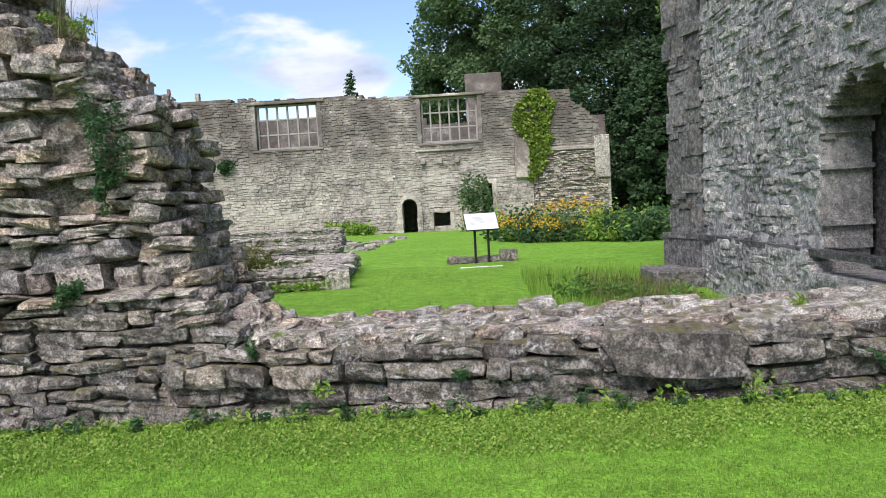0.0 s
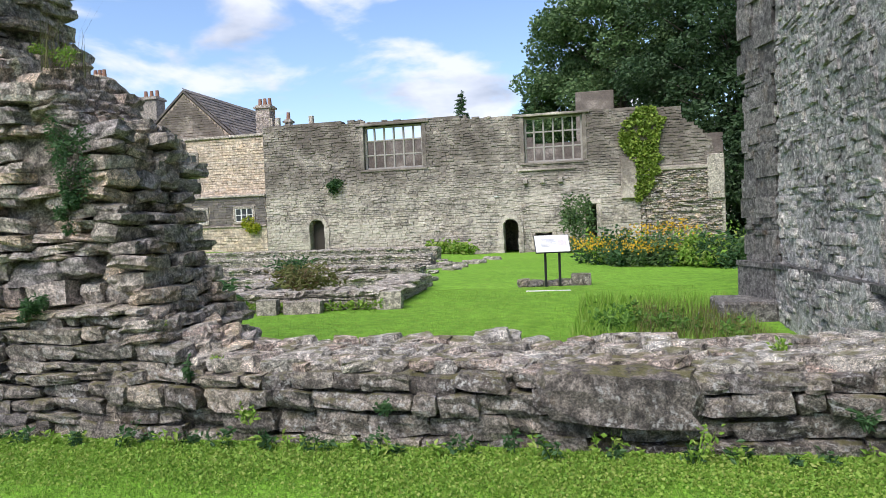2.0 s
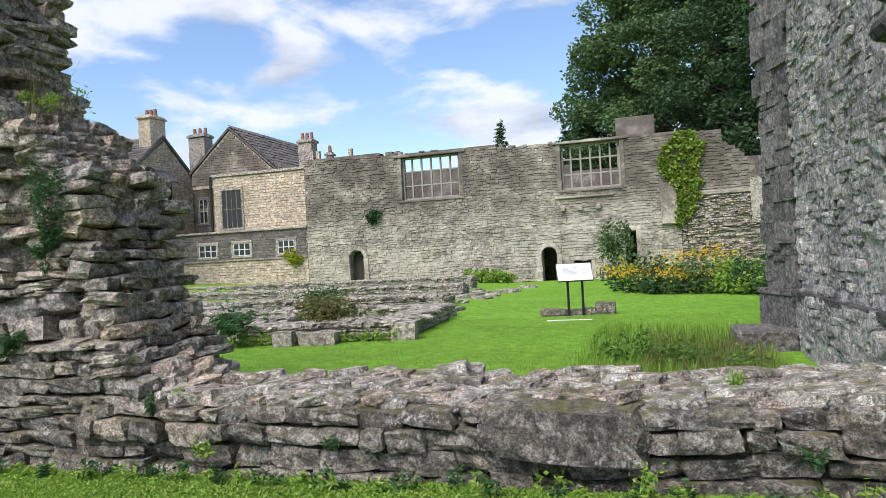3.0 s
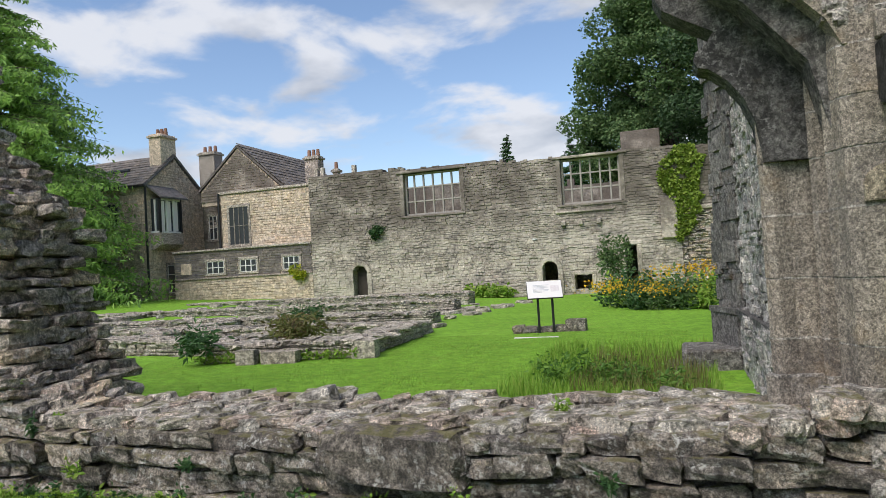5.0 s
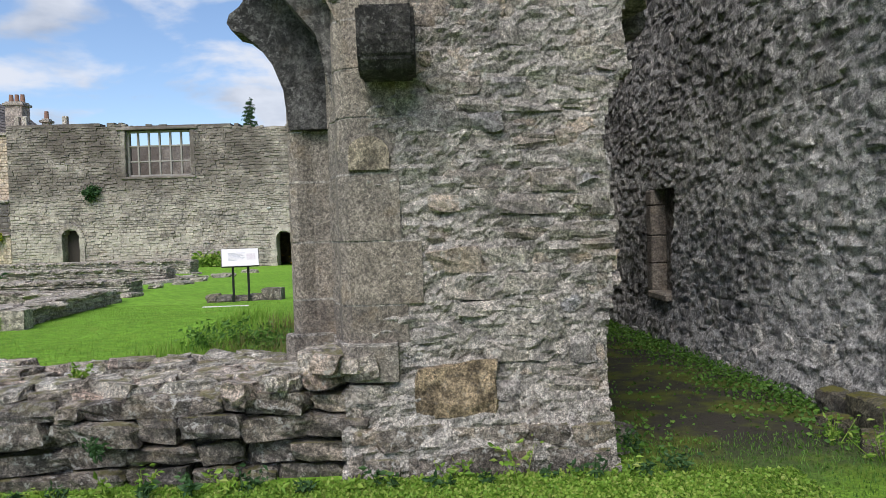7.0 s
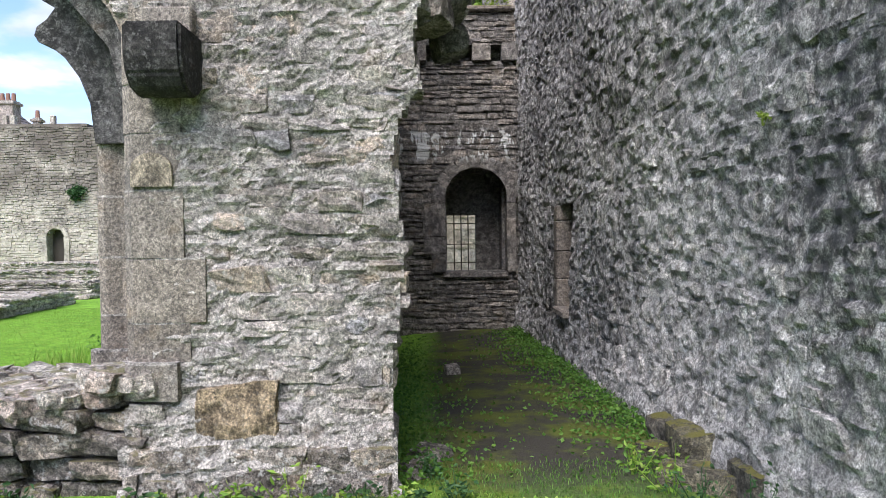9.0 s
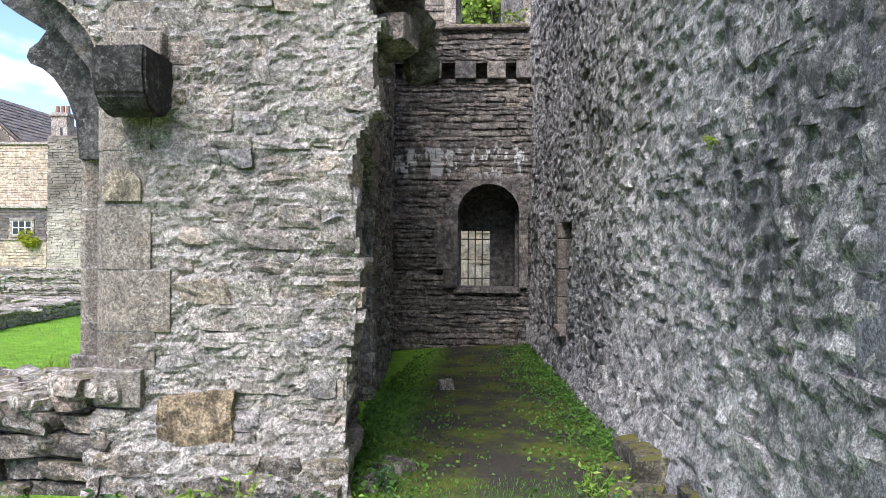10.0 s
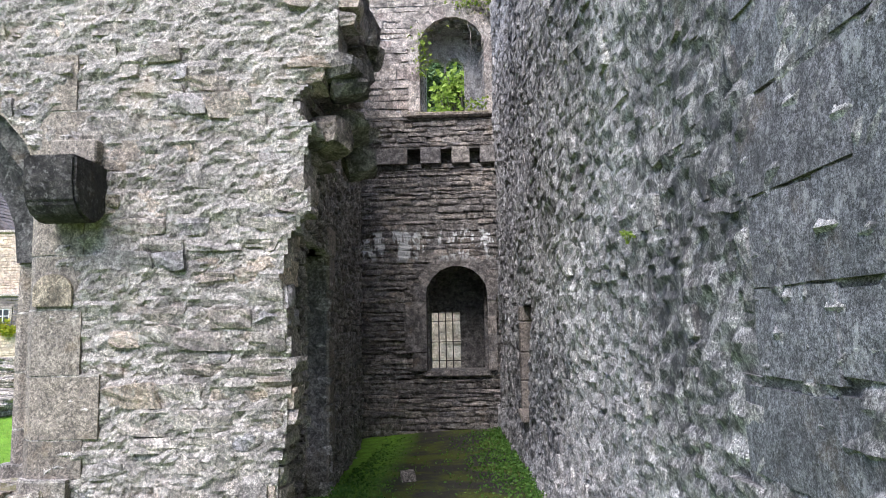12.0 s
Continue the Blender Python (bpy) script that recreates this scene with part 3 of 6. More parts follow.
def conifer(at, high, wide, mat, label, seed, layers=26, droop=0.35, per=16, low=0.06, size=(0.16, 0.42)):
    """A conifer: a straight trunk and tiers of drooping boughs hung with needle sprays."""
    r, g = random.Random(seed), np.random.default_rng(seed)
    tree = empty("conifer", at)
    bm = bmesh.new()
    limb(bm, (0, 0, -0.3), (0, 0, high * 0.98), wide * 0.06, 0.02, 9)
    pts = []
    for i in range(layers):
        f = low + (1 - low) * i / layers
        reach = wide * (1 - f) ** 0.75 + 0.15
        for k in range(per if f < 0.8 else per // 2):
            a = r.uniform(0, 2 * math.pi)
            ln = reach * r.uniform(0.6, 1.0)
            z = f * high + r.uniform(-0.2, 0.2)
            tip = Vector((math.cos(a) * ln, math.sin(a) * ln, z - droop * ln * r.uniform(0.5, 1.0)))
            limb(bm, (0, 0, z), tip, 0.03, 0.008, 4)
            n = max(14, int((330 if wide > 6 else 190) * ln / wide))
            t = g.uniform(0.25, 1.02, n)[:, None]
            line = np.array([[0, 0, z]]) * (1 - t) + np.array([tip]) * t
            line[:, 2] -= 0.25 * droop * ln * (t[:, 0] ** 2) - 0.1
            spread = g.normal(size=(n, 3)) * np.array([[0.14, 0.14, 0.1]]) * (0.3 + ln * 0.28)
            spread[:, 2] = -np.abs(spread[:, 2])
            pts.append(line + spread)
    part("trunk", bm, M_BARK, tree)
    leaves("crown", np.concatenate(pts), mat, tree, size, 0.5, 2.8, seed=seed, droop=0.9)
    return tagged(tree, label, "conifer tree")


def tuft(name, at, n, spread, size, mat, label, category, seed, height=0.3, droop=0.0, parent=None, shape=2.0):
    """A leafy plant: stems and a loose mass of leaves."""
    g, r = np.random.default_rng(seed), random.Random(seed)
    ob = empty(name, at)
    pts = []
    stems = min(9, max(3, n // 14))
    for i in range(stems):
        tip = Vector((r.gauss(0, spread[0] * 0.5), r.gauss(0, spread[1] * 0.5), height * r.uniform(0.5, 1.0)))
        bm = bmesh.new()
        limb(bm, (tip.x * 0.2, tip.y * 0.2, -0.02), tip, 0.004 + height * 0.004, 0.002, 4)
        part("stem", bm, mat, ob)
        k = n // stems
        t = g.uniform(0.25, 1.05, k)[:, None]
        pts.append(np.array([[tip.x * 0.2, tip.y * 0.2, 0]]) * (1 - t) + np.array([tip]) * t + g.normal(size=(k, 3)) * np.array([spread[0], spread[1], height]) * (0.12 if n < 120 else 0.2))
    leaves("foliage", np.concatenate(pts), mat, ob, size, 0.4, shape, seed=seed, droop=droop)
    return tagged(ob, label, category)


def bush(name, at, n, radius, size, mat, label, category, seed, group=""):
    """A rounded or trailing mass of leaves with an uneven outline, on a few short stems."""
    g, r = np.random.default_rng(seed), random.Random(seed)
    ob = empty(name, at)
    pts = []
    for i in range(9):
        d = Vector((r.gauss(0, 0.42) * radius[0], r.gauss(0, 0.42) * radius[1], r.gauss(0, 0.42) * radius[2]))
        bm = bmesh.new()
        limb(bm, (0, radius[1] * 0.3, -radius[2] * 0.7), d, 0.01 * radius[2] + 0.003, 0.003, 4)
        part("stem", bm, M_BARK, ob)
        v = g.normal(size=(n // 9, 3))
        v /= np.linalg.norm(v, axis=1)[:, None]
        v *= (g.uniform(0.2, 1.0, n // 9) ** 0.6)[:, None]
        pts.append(v * np.array(radius) * r.uniform(0.35, 0.6) + np.array(d))
    leaves("foliage", np.concatenate(pts), mat, ob, size, 0.3, 1.9, seed=seed, droop=0.4)
    return tagged(ob, label, category, group)


# ---- ground ----
def build_ground():
    def span(values):
        return sorted(set(values))
    xs = span([-900, -300, -120, -70] + [i * 1.0 for i in range(-50, -8)] + [i * 0.4 for i in range(-20, 26)] + [11 + i for i in range(20)] + [40, 70, 120, 300, 900])
    ys = span([-900, -300, -100, -40, -15, -6, -2] + [i * 0.4 for i in range(0, 40)] + [16 + i for i in range(45)] + [70, 90, 140, 300, 900])
    verts = []
    for y in ys:
        for x in xs:
            near = abs(x) < 30 and 0 < y < 60
            verts.append((x, y, ground_z(x, y) + (0.03 * noise.noise((x * 0.7, y * 0.7, 0)) if near else 0)))
    w = len(xs)
    faces = [(j * w + i, j * w + i + 1, (j + 1) * w + i + 1, (j + 1) * w + i) for j in range(len(ys) - 1) for i in range(w - 1)]
    ob = mesh_object("ground", verts, faces, M_GROUND, smooth=True)
    tagged(ob, "bright green mown lawn, mossy and bare inside the roofless passage", "ground", kind="structure")


build_ground()

# ---- low wall between the broken jambs ----
LOW_A, LOW_B = (-2.3, 5.43), (4.95, 5.58)
low_face = Face(LOW_A, LOW_B, lambda s, z: -0.10 * z - 0.07 * ease(z, 0.30, 0.18))
low_core = Face(LOW_A, LOW_B, lambda s, z: -0.10 * z - 0.07 * ease(z, 0.30, 0.18) - 0.10)


def build_low_wall():
    top = lambda s, z: z < 0.55 + 0.04 * noise.noise((s * 1.7, 3.1, 0))
    wall = core("wall_low", low_core, -0.15, 0.6, top, 0.92, M_EARTH, 0.07, 0.03, back_depth=True, scale=4.5)
    wall.data.materials[0] = M_EARTH
    tagged(wall, "low broken rubble wall of grey stones with a rough flat top", "wall", kind="structure")
    r = random.Random(21)
    big = lambda s, z: not (3.6 < s < 4.56 and z > 0.27)
    front = courses(low_face, -0.06, 0.27, lambda s, z: True, (0.13, 0.25), (0.16, 0.5), (-0.01, 0.05), 0.3, 0.004, 5, r=r, wave=0.05)
    front += courses(low_face, 0.27, 0.56, big, (0.14, 0.28), (0.16, 0.5), (0.0, 0.08), 0.32, 0.003, 6, r=r, wave=0.05)
    c = low_face.at(4.08, 0.44, -0.06)
    front.append(Matrix.Translation(c) @ Euler((0.05, 0.06, 0)).to_matrix().to_4x4() @ Matrix((low_face.u * 0.95, low_face.n * 0.45, Vector((0, 0, 0.33)))).transposed().to_4x4())
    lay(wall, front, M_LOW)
    caps = []
    x = 0.05
    while x < low_face.length - 0.25:
        d = 0.14
        while d < 1.02:
            ln, wd = r.uniform(0.12, 0.36), r.uniform(0.1, 0.26)
            z = 0.56 + 0.05 * d + r.uniform(-0.03, 0.035)
            p = low_face.at(x + r.uniform(-0.08, 0.08), 0, -d) + Vector((0, 0, z))
            m = Euler((r.uniform(-0.16, 0.16), r.uniform(-0.16, 0.16), r.uniform(-0.7, 0.7))).to_matrix().to_4x4()
            caps.append(Matrix.Translation(p) @ m @ Matrix.Diagonal((ln, wd, r.uniform(0.07, 0.13), 1)))
            d += wd * 0.8
        x += 0.23
    caps.append(Matrix.Translation((0.76, 6.3, 0.66)) @ Euler((0, -0.12, 0.3)).to_matrix().to_4x4() @ Matrix.Diagonal((0.3, 0.3, 0.18, 1)))
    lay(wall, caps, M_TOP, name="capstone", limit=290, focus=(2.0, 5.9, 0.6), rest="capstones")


build_low_wall()

# ---- broken wall at the other end of the opening ----
RUIN_END = [(-0.2, -1.6), (0.55, -1.65), (0.9, -1.98), (1.2, -2.15), (1.57, -2.27), (1.91, -2.42), (2.24, -2.45), (2.47, -2.45), (2.66, -2.6), (2.78, -2.8), (2.97, -3.0), (3.12, -3.15), (3.4, -3.55), (3.55, -3.72), (4.9, -3.8)]


def build_ruin():
    x0 = -8.0
    end = lambda z: lerp_table(z, RUIN_END)
    def set_back(s, z):
        x = x0 + s
        d = -0.02 - 0.12 * z if z < 1.05 else -0.27
        if z > 1.05:
            d -= 0.28 * ease(x, -3.4, -2.2)
        return d + 0.04 * noise.noise((x * 1.3, z * 1.3, 4))
    face = Face((x0, 5.32), (-1.4, 5.45), set_back)
    ins = lambda s, z: x0 + s < end(z) - 0.08
    behind = Face((x0, 5.32), (-1.4, 5.45), lambda s, z: set_back(s, z) - 0.11)
    wall = core("wall_ruin", behind, -0.15, 4.8, ins, 1.35, M_EARTH, 0.075, 0.05, scale=4.0, back_depth=True)
    tagged(wall, "tall broken end of a rubble wall with stones jutting from its core", "wall", kind="structure")
    r = random.Random(5)
    lower = courses(face, -0.05, 1.0, lambda s, z: x0 + s < end(z) - 0.02, (0.08, 0.22), (0.14, 0.5), (-0.02, 0.045), 0.24, 0.004, 5, s0=2.5, r=r, wave=0.05)
    hole = lambda s, z: not ((-3.22 < x0 + s < -2.95 and 2.15 < z < 2.5) or (-3.28 < x0 + s < -3.05 and 1.75 < z < 2.02))
    upper = courses(face, 1.0, 4.75, lambda s, z: x0 + s < end(z) + r.uniform(-0.06, 0.06) and hole(s, z), (0.07, 0.24), (0.16, 0.56), (-0.05, 0.12), 0.42, 0.003, 8, s0=2.5, r=r, wave=0.06)
    side, z = [], 0.62
    while z < 4.7:
        h = r.uniform(0.08, 0.17)
        y = 5.7 if z > 0.9 else 5.5
        while y < 6.8:
            w = r.uniform(0.16, 0.4)
            p = Vector((end(z + h / 2) - 0.1 + r.uniform(-0.07, 0.1), y + w / 2, z + h / 2))
            m = Euler([radians(r.uniform(-9, 9)) for _ in range(3)]).to_matrix().to_4x4()
            side.append(Matrix.Translation(p) @ m @ Matrix.Diagonal((r.uniform(0.25, 0.42), w, h * r.uniform(0.85, 1.0), 1)))
            y += w
        z += h
    heap = []
    for i in range(34):
        p = Vector((r.uniform(-2.3, -1.25), r.uniform(5.6, 6.35), 0))
        p.z = 0.6 + max(0, -1.35 - p.x) * 0.45 * r.uniform(0.4, 1.0)
        m = Euler([radians(r.uniform(-14, 14)), radians(r.uniform(-14, 14)), r.uniform(0, 3)]).to_matrix().to_4x4()
        heap.append(Matrix.Translation(p) @ m @ Matrix.Diagonal((r.uniform(0.15, 0.36), r.uniform(0.12, 0.25), r.uniform(0.07, 0.15), 1)))
    lay(wall, upper, M_RUIN, limit=300, focus=(-2.4, 5.7, 2.0))
    lay(wall, side + heap, M_RUIN, limit=200, focus=(-2.0, 5.8, 1.5), name="rubble_stone", rest="loose_rubble")
    lay(wall, lower, M_LOW, limit=150, focus=(-2.0, 5.5, 0.6), name="facing_stone", rest="facing_stones")


build_ruin()

# ---- pier with its moulded jamb and the stump of an arch ----
PIER_RIGHT = [(-0.2, 6.56), (0.47, 6.5), (0.84, 6.49), (1.21, 6.55), (1.57, 6.58), (1.83, 6.55), (2.12, 6.5), (2.4, 6.56), (2.6, 6.7), (2.75, 6.66), (2.95, 6.66), (3.15, 6.7), (3.34, 6.56), (3.5, 6.72), (3.65, 6.88), (4.2, 6.9), (6.5, 6.95)]


def build_pier():
    x0 = 4.2
    right = lambda z: lerp_table(z, PIER_RIGHT)
    left = lambda z: 4.78 + 0.22 * noise.noise((z * 6.0, 2.0, 1.0)) if z < 0.6 else (4.97 if z < 2.9 else max(4.15, 4.95 - (z - 2.9) * 0.9))
    face = Face((x0, 5.62), (7.2, 5.67), lambda s, z: 0.10 * ease(z, 0.75, 0.1) + 0.03 * noise.noise((s * 1.6, z * 1.6, 8)))
    ins = lambda s, z: left(z) < x0 + s < right(z)
    wall = core("wall_pier", face, -0.15, 5.2, ins, 0.92, M_MORTAR, 0.026, 0.034, scale=6.0, back_depth=True)
    tagged(wall, "pale grey rubble pier with a ragged broken edge", "wall", kind="structure")
    for v in wall.data.vertices:
        if v.co.y > 6.3 and v.co.x > 6.0:
            v.co.x -= 0.27 * ease(v.co.z, 3.3, 2.9)
    r = random.Random(11)
    ok = lambda s, z: left(z) + (0.24 if 0.86 < z < 2.9 else 0.02) + 0.12 * (z > 1.0 and z < 1.52) < x0 + s < right(z) - 0.02 and not (5.3 < x0 + s < 5.76 and 0.36 < z < 0.7) and not (5.15 < x0 + s < 5.3 and 1.86 < z < 1.93)
    main = courses(face, 0.34, 5.15, ok, (0.08, 0.2), (0.14, 0.42), (-0.035, 0.022), 0.22, 0.004, 5, r=r, wave=0.06, keep=0.9)
    foot = courses(face, -0.05, 0.34, ok, (0.12, 0.24), (0.2, 0.46), (-0.02, 0.035), 0.25, 0.006, 4, r=r, wave=0.04)
    edge, z = [], 0.0
    while z < 5.1:
        h = r.uniform(0.08, 0.19)
        y = 5.68
        while y < 6.6:
            w = r.uniform(0.2, 0.42)
            p = Vector((right(z + h / 2) - 0.12 + r.uniform(-0.03, 0.05) - 0.3 * (y + w / 2 - 5.68) * ease(z, 3.3, 2.9), y + w / 2, z + h / 2))
            m = Euler([radians(r.uniform(-6, 6)) for _ in range(3)]).to_matrix().to_4x4()
            edge.append(Matrix.Translation(p) @ m @ Matrix.Diagonal((r.uniform(0.22, 0.34), w, h * 0.95, 1)))
            y += w
        z += h
    lay(wall, main, M_PIER, limit=300, focus=(5.8, 5.6, 1.6))
    lay(wall, foot, M_LOW, limit=60, focus=(5.8, 5.6, 0.2), name="footing_stone", rest="footing_stones")
    lay(wall, edge, M_PIER, limit=120, focus=(6.6, 5.7, 2.0), name="edge_stone", rest="edge_stones")
    lay(wall, [Matrix.Translation(face.at(5.53 - x0, 0.53, -0.125)) @ Matrix.Diagonal((0.46, 0.3, 0.36, 1))], M_OCHRE, name="ochre_stone")
    # broken masonry overhanging the passage, its shade put in by darker stone
    over = []
    for i in range(26):
        p = Vector((r.uniform(6.55, 6.95), r.uniform(5.85, 6.7), r.uniform(3.1, 4.6)))
        over.append(Matrix.Translation(p) @ Euler([r.uniform(-0.3, 0.3) for _ in range(3)]).to_matrix().to_4x4() @ Matrix.Diagonal((r.uniform(0.2, 0.4), r.uniform(0.2, 0.4), r.uniform(0.1, 0.22), 1)))
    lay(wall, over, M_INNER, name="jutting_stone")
    heap = []
    for i in range(30):
        p = Vector((r.uniform(4.15, 5.0), r.uniform(5.55, 6.35), 0))
        p.z = 0.58 + 0.16 * ease(p.x, 4.1, 4.7) * r.uniform(0.5, 1.1)
        heap.append(Matrix.Translation(p) @ Euler((r.uniform(-0.2, 0.2), r.uniform(-0.2, 0.2), r.uniform(0, 3))).to_matrix().to_4x4() @ Matrix.Diagonal((r.uniform(0.14, 0.34), r.uniform(0.12, 0.24), r.uniform(0.07, 0.15), 1)))
    lay(wall, heap, M_TOP, name="loose_stone")
    # moulded jamb, in squared courses
    joints = [0.62, 0.86, 1.11, 1.52, 1.95, 2.31, 2.62, 2.93, 3.3, 3.7]
    for i, (a, b) in enumerate(zip(joints, joints[1:])):
        wide = [5.15, 5.22, 5.32, 5.19, 5.24, 5.18, 5.14, 5.2, 5.1][i]
        shaft = [(4.44 + 0.075 * math.cos(t), 6.22 + 0.075 * math.sin(t)) for t in [radians(q) for q in (310, 270, 230, 190, 150, 110)]]
        flare = 0.05 * (i == 0)
        plan = [(wide, 5.622), (4.97, 5.612), (4.86, 5.63), (4.79, 5.69), (4.76, 5.80), (4.72, 5.86), (4.80, 5.91), (4.86, 5.98), (4.84, 6.05), (4.70, 6.07), (4.67, 6.11), (4.74, 6.15), (4.70, 6.20), (4.54, 6.19), *shaft, (4.47, 6.40), (4.62, 6.44), (4.7, 6.56), (wide, 6.56)]
        o = r.uniform(-0.003, 0.003)
        plan = [(x + o - flare * (x < 4.6), y + o - flare * (y < 6.3)) for x, y in plan]
        bm = prism(bmesh.new(), plan, a + 0.006, b - 0.006, "z")
        part("ashlar_block", bm, M_ASHLAR, wall)
        bed = [(4.95 + (x - 4.95) * 0.994, 6.1 + (y - 6.1) * 0.994) for x, y in plan]
        part("mortar_bed", prism(bmesh.new(), bed, b - 0.008, b + 0.008, "z"), M_MORTAR, wall)
    # pale blocked arch-headed panel
    head = [(4.87, 1.975), (5.13, 1.975), (5.13, 2.08)] + [(5.0 + 0.13 * math.cos(t), 2.08 + 0.11 * math.sin(t)) for t in [math.pi * k / 8 for k in range(1, 8)]] + [(4.87, 2.08)]
    bm = prism(bmesh.new(), head, 5.594, 5.64, "y")
    part("arched_panel", bm, M_PALE, wall)
    # arch stump: cusped inner order and plain outer order
    cusp = [(4.40, 2.32), (4.37, 2.6), (4.30, 2.78), (4.20, 2.92), (4.09, 3.01), (4.02, 3.03), (3.99, 3.08), (4.01, 3.14), (4.08, 3.19), (4.14, 3.27), (4.04, 3.33), (3.92, 3.40), (3.80, 3.48), (3.74, 3.60), (3.78, 3.9), (3.9, 4.2), (4.7, 4.4), (4.7, 2.32)]
    part("arch_stump", prism(bmesh.new(), cusp, 6.12, 6.42), M_QUOIN, wall, "dark cusped stump of a broken arch")
    outer = [(4.76, 2.45), (4.66, 2.9), (4.46, 3.14), (4.30, 3.34), (4.14, 3.46), (4.02, 3.58), (4.02, 3.8), (4.06, 4.1), (4.2, 4.5), (5.0, 4.6), (5.0, 2.45)]
    part("arch_order", prism(bmesh.new(), outer, 5.80, 6.13), M_QUOIN, wall)
    ring = [(4.82, 2.93), (4.74, 3.1), (4.58, 3.28), (4.36, 3.44), (4.2, 3.52), (4.3, 3.72), (4.55, 3.6), (4.78, 3.42), (4.95, 3.2), (5.02, 2.93)]
    part("arch_ring", prism(bmesh.new(), ring, 5.64, 5.82), M_ASHLAR, wall)


build_pier()


def build_corbel():
    ob = empty("corbel", (5.15, 5.6, 2.72))
    bm = prism(bmesh.new(), [(-0.34, 0.19), (0.1, 0.19), (0.1, -0.1), (-0.03, -0.2), (-0.14, -0.22), (-0.24, -0.19), (-0.31, -0.11), (-0.34, 0.0)], -0.17, 0.17, "x")
    bmesh.ops.bevel(bm, geom=list(bm.edges), offset=0.02, segments=2, affect="EDGES")
    # dark base colour stands in for shade below the bracket, against green bounce
    part("bracket", bm, M_UNDERSHADE, ob)
    part("bed_block", boxes(((-0.17, -0.06, 0.2), (0.14, 0.2, 0.36)), bevel=0.012), M_ASHLAR, ob)
    tagged(ob, "dark weathered stone corbel jutting from the pier", "corbel")


build_corbel()

# ---- tower block: outer wall, passage walls, back wall ----


TOWER_TOP = 7.4


def build_tower_wall():
    outer = Face((4.86, 14.25), (5.08, 6.5), lambda s, z: (0.12 if z < 0.72 else 0.0) + 0.05 * noise.noise((s * 0.9, z * 0.9, 2)))
    def ragged(s, z):
        y = 14.25 - s
        return not (7.2 < y < 9.85 + 0.2 * noise.noise((z * 4, 1, 0)) and z < 3.0 - 0.5 * ((y - 8.6) / 1.25) ** 2 + 0.18 * noise.noise((y * 5, 2, 0)) and z > 0.45)
    wall = core("wall_tower_outer", outer, -0.7, TOWER_TOP, ragged, 0.72, M_TOWER_CORE, 0.07, 0.03, scale=5.0, z_lines=(0.72,), back_depth=True)
    tagged(wall, "tall grey rubble tower wall with flaking render and a broken arch", "wall", kind="structure")
    r = random.Random(31)
    st = courses(outer, -0.6, TOWER_TOP - 0.1, ragged, (0.08, 0.19), (0.14, 0.4), (-0.015, 0.04), 0.18, 0.008, 4, r=r, keep=0.9, wave=0.05)
    lay(wall, st, M_TOWER, focus=(4.9, 10.5, 1.5))
    # ragged end of dark quoins, and the stepped plinth
    end = Face((4.53, 15.3), (4.86, 14.25))
    blocks, z = [], 0.72
    while z < TOWER_TOP - 0.1:
        h = r.choice((0.07, 0.1, 0.13, 0.3, 0.38))
        s = r.uniform(-0.16, 0.02) if h > 0.2 else r.uniform(-0.06, 0.2)
        while s < end.length - 0.05:
            w = min(end.length + r.uniform(-0.05, 0.12) - s, r.uniform(0.3, 0.6) if h > 0.2 else r.uniform(0.2, 0.45))
            c = end.at(s + w / 2, z + h / 2, -0.12 + r.uniform(-0.03, 0.04))
            blocks.append(Matrix.Translation(c) @ Matrix((end.u * (w - 0.008), end.n * 0.34, Vector((0, 0, h - 0.008)))).transposed().to_4x4())
            s += max(w, 0.1)
        z += h
    lay(wall, blocks, M_QUOIN, "square", name="quoin", limit=140, focus=(4.7, 14.8, 2))
    part("quoin_core", prism(bmesh.new(), [(4.78, 15.0), (4.95, 14.2), (5.6, 14.2), (5.6, 15.0)], -0.6, TOWER_TOP - 0.1, "z"), M_QUOIN, wall)
    part("plinth", prism(bmesh.new(), [(4.33, 15.4), (4.70, 14.16), (5.4, 14.16), (5.4, 15.4)], -0.7, 0.62, "z"), M_QUOIN, wall)
    part("string_course", prism(bmesh.new(), [(4.3, 15.42), (4.68, 14.14), (5.4, 14.14), (5.4, 15.42)], 0.622, 0.72, "z"), M_QUOIN, wall)
    part("string_course", prism(bmesh.new(), [(4.70, 14.138), (4.99, 6.6), (5.1, 6.6), (5.0, 14.138)], 0.64, 0.73, "z"), M_QUOIN, wall, "weathered drip course along the tower foot")
    part("plinth_step", boxes(((3.75, 13.95, -0.7), (4.75, 15.2, 0.04)), bevel=0.04), M_QUOIN, wall)
    part("plinth_step", boxes(((3.45, 13.9, -0.7), (3.74, 15.1, -0.24)), bevel=0.03), M_QUOIN, wall)
    # passage side
    inner = Face((6.33, 6.5), (5.66, 14.2), lambda s, z: 0.02 * noise.noise((s * 2, z * 2, 6)))
    def door(s, z):
        y = 6.5 + s * 7.7 / inner.length
        return not (7.2 < y < 9.0 and -1 < z < 2.62)
    skin = core("wall_passage_west", inner, -0.35, TOWER_TOP, door, 0.22, M_INNER_CORE, 0.14, 0.05, scale=3.5, s_lines=(0.7, 2.51), z_lines=(2.62,))
    tagged(skin, "dark rubble side wall of the passage with an ashlar doorway", "wall", kind="structure")
    st = courses(inner, -0.3, TOWER_TOP - 0.1, door, (0.06, 0.12), (0.1, 0.26), (0.01, 0.06), 0.14, 0.014, 6, r=r)
    lay(skin, st, M_WEST, focus=(6.0, 9.5, 1.8))
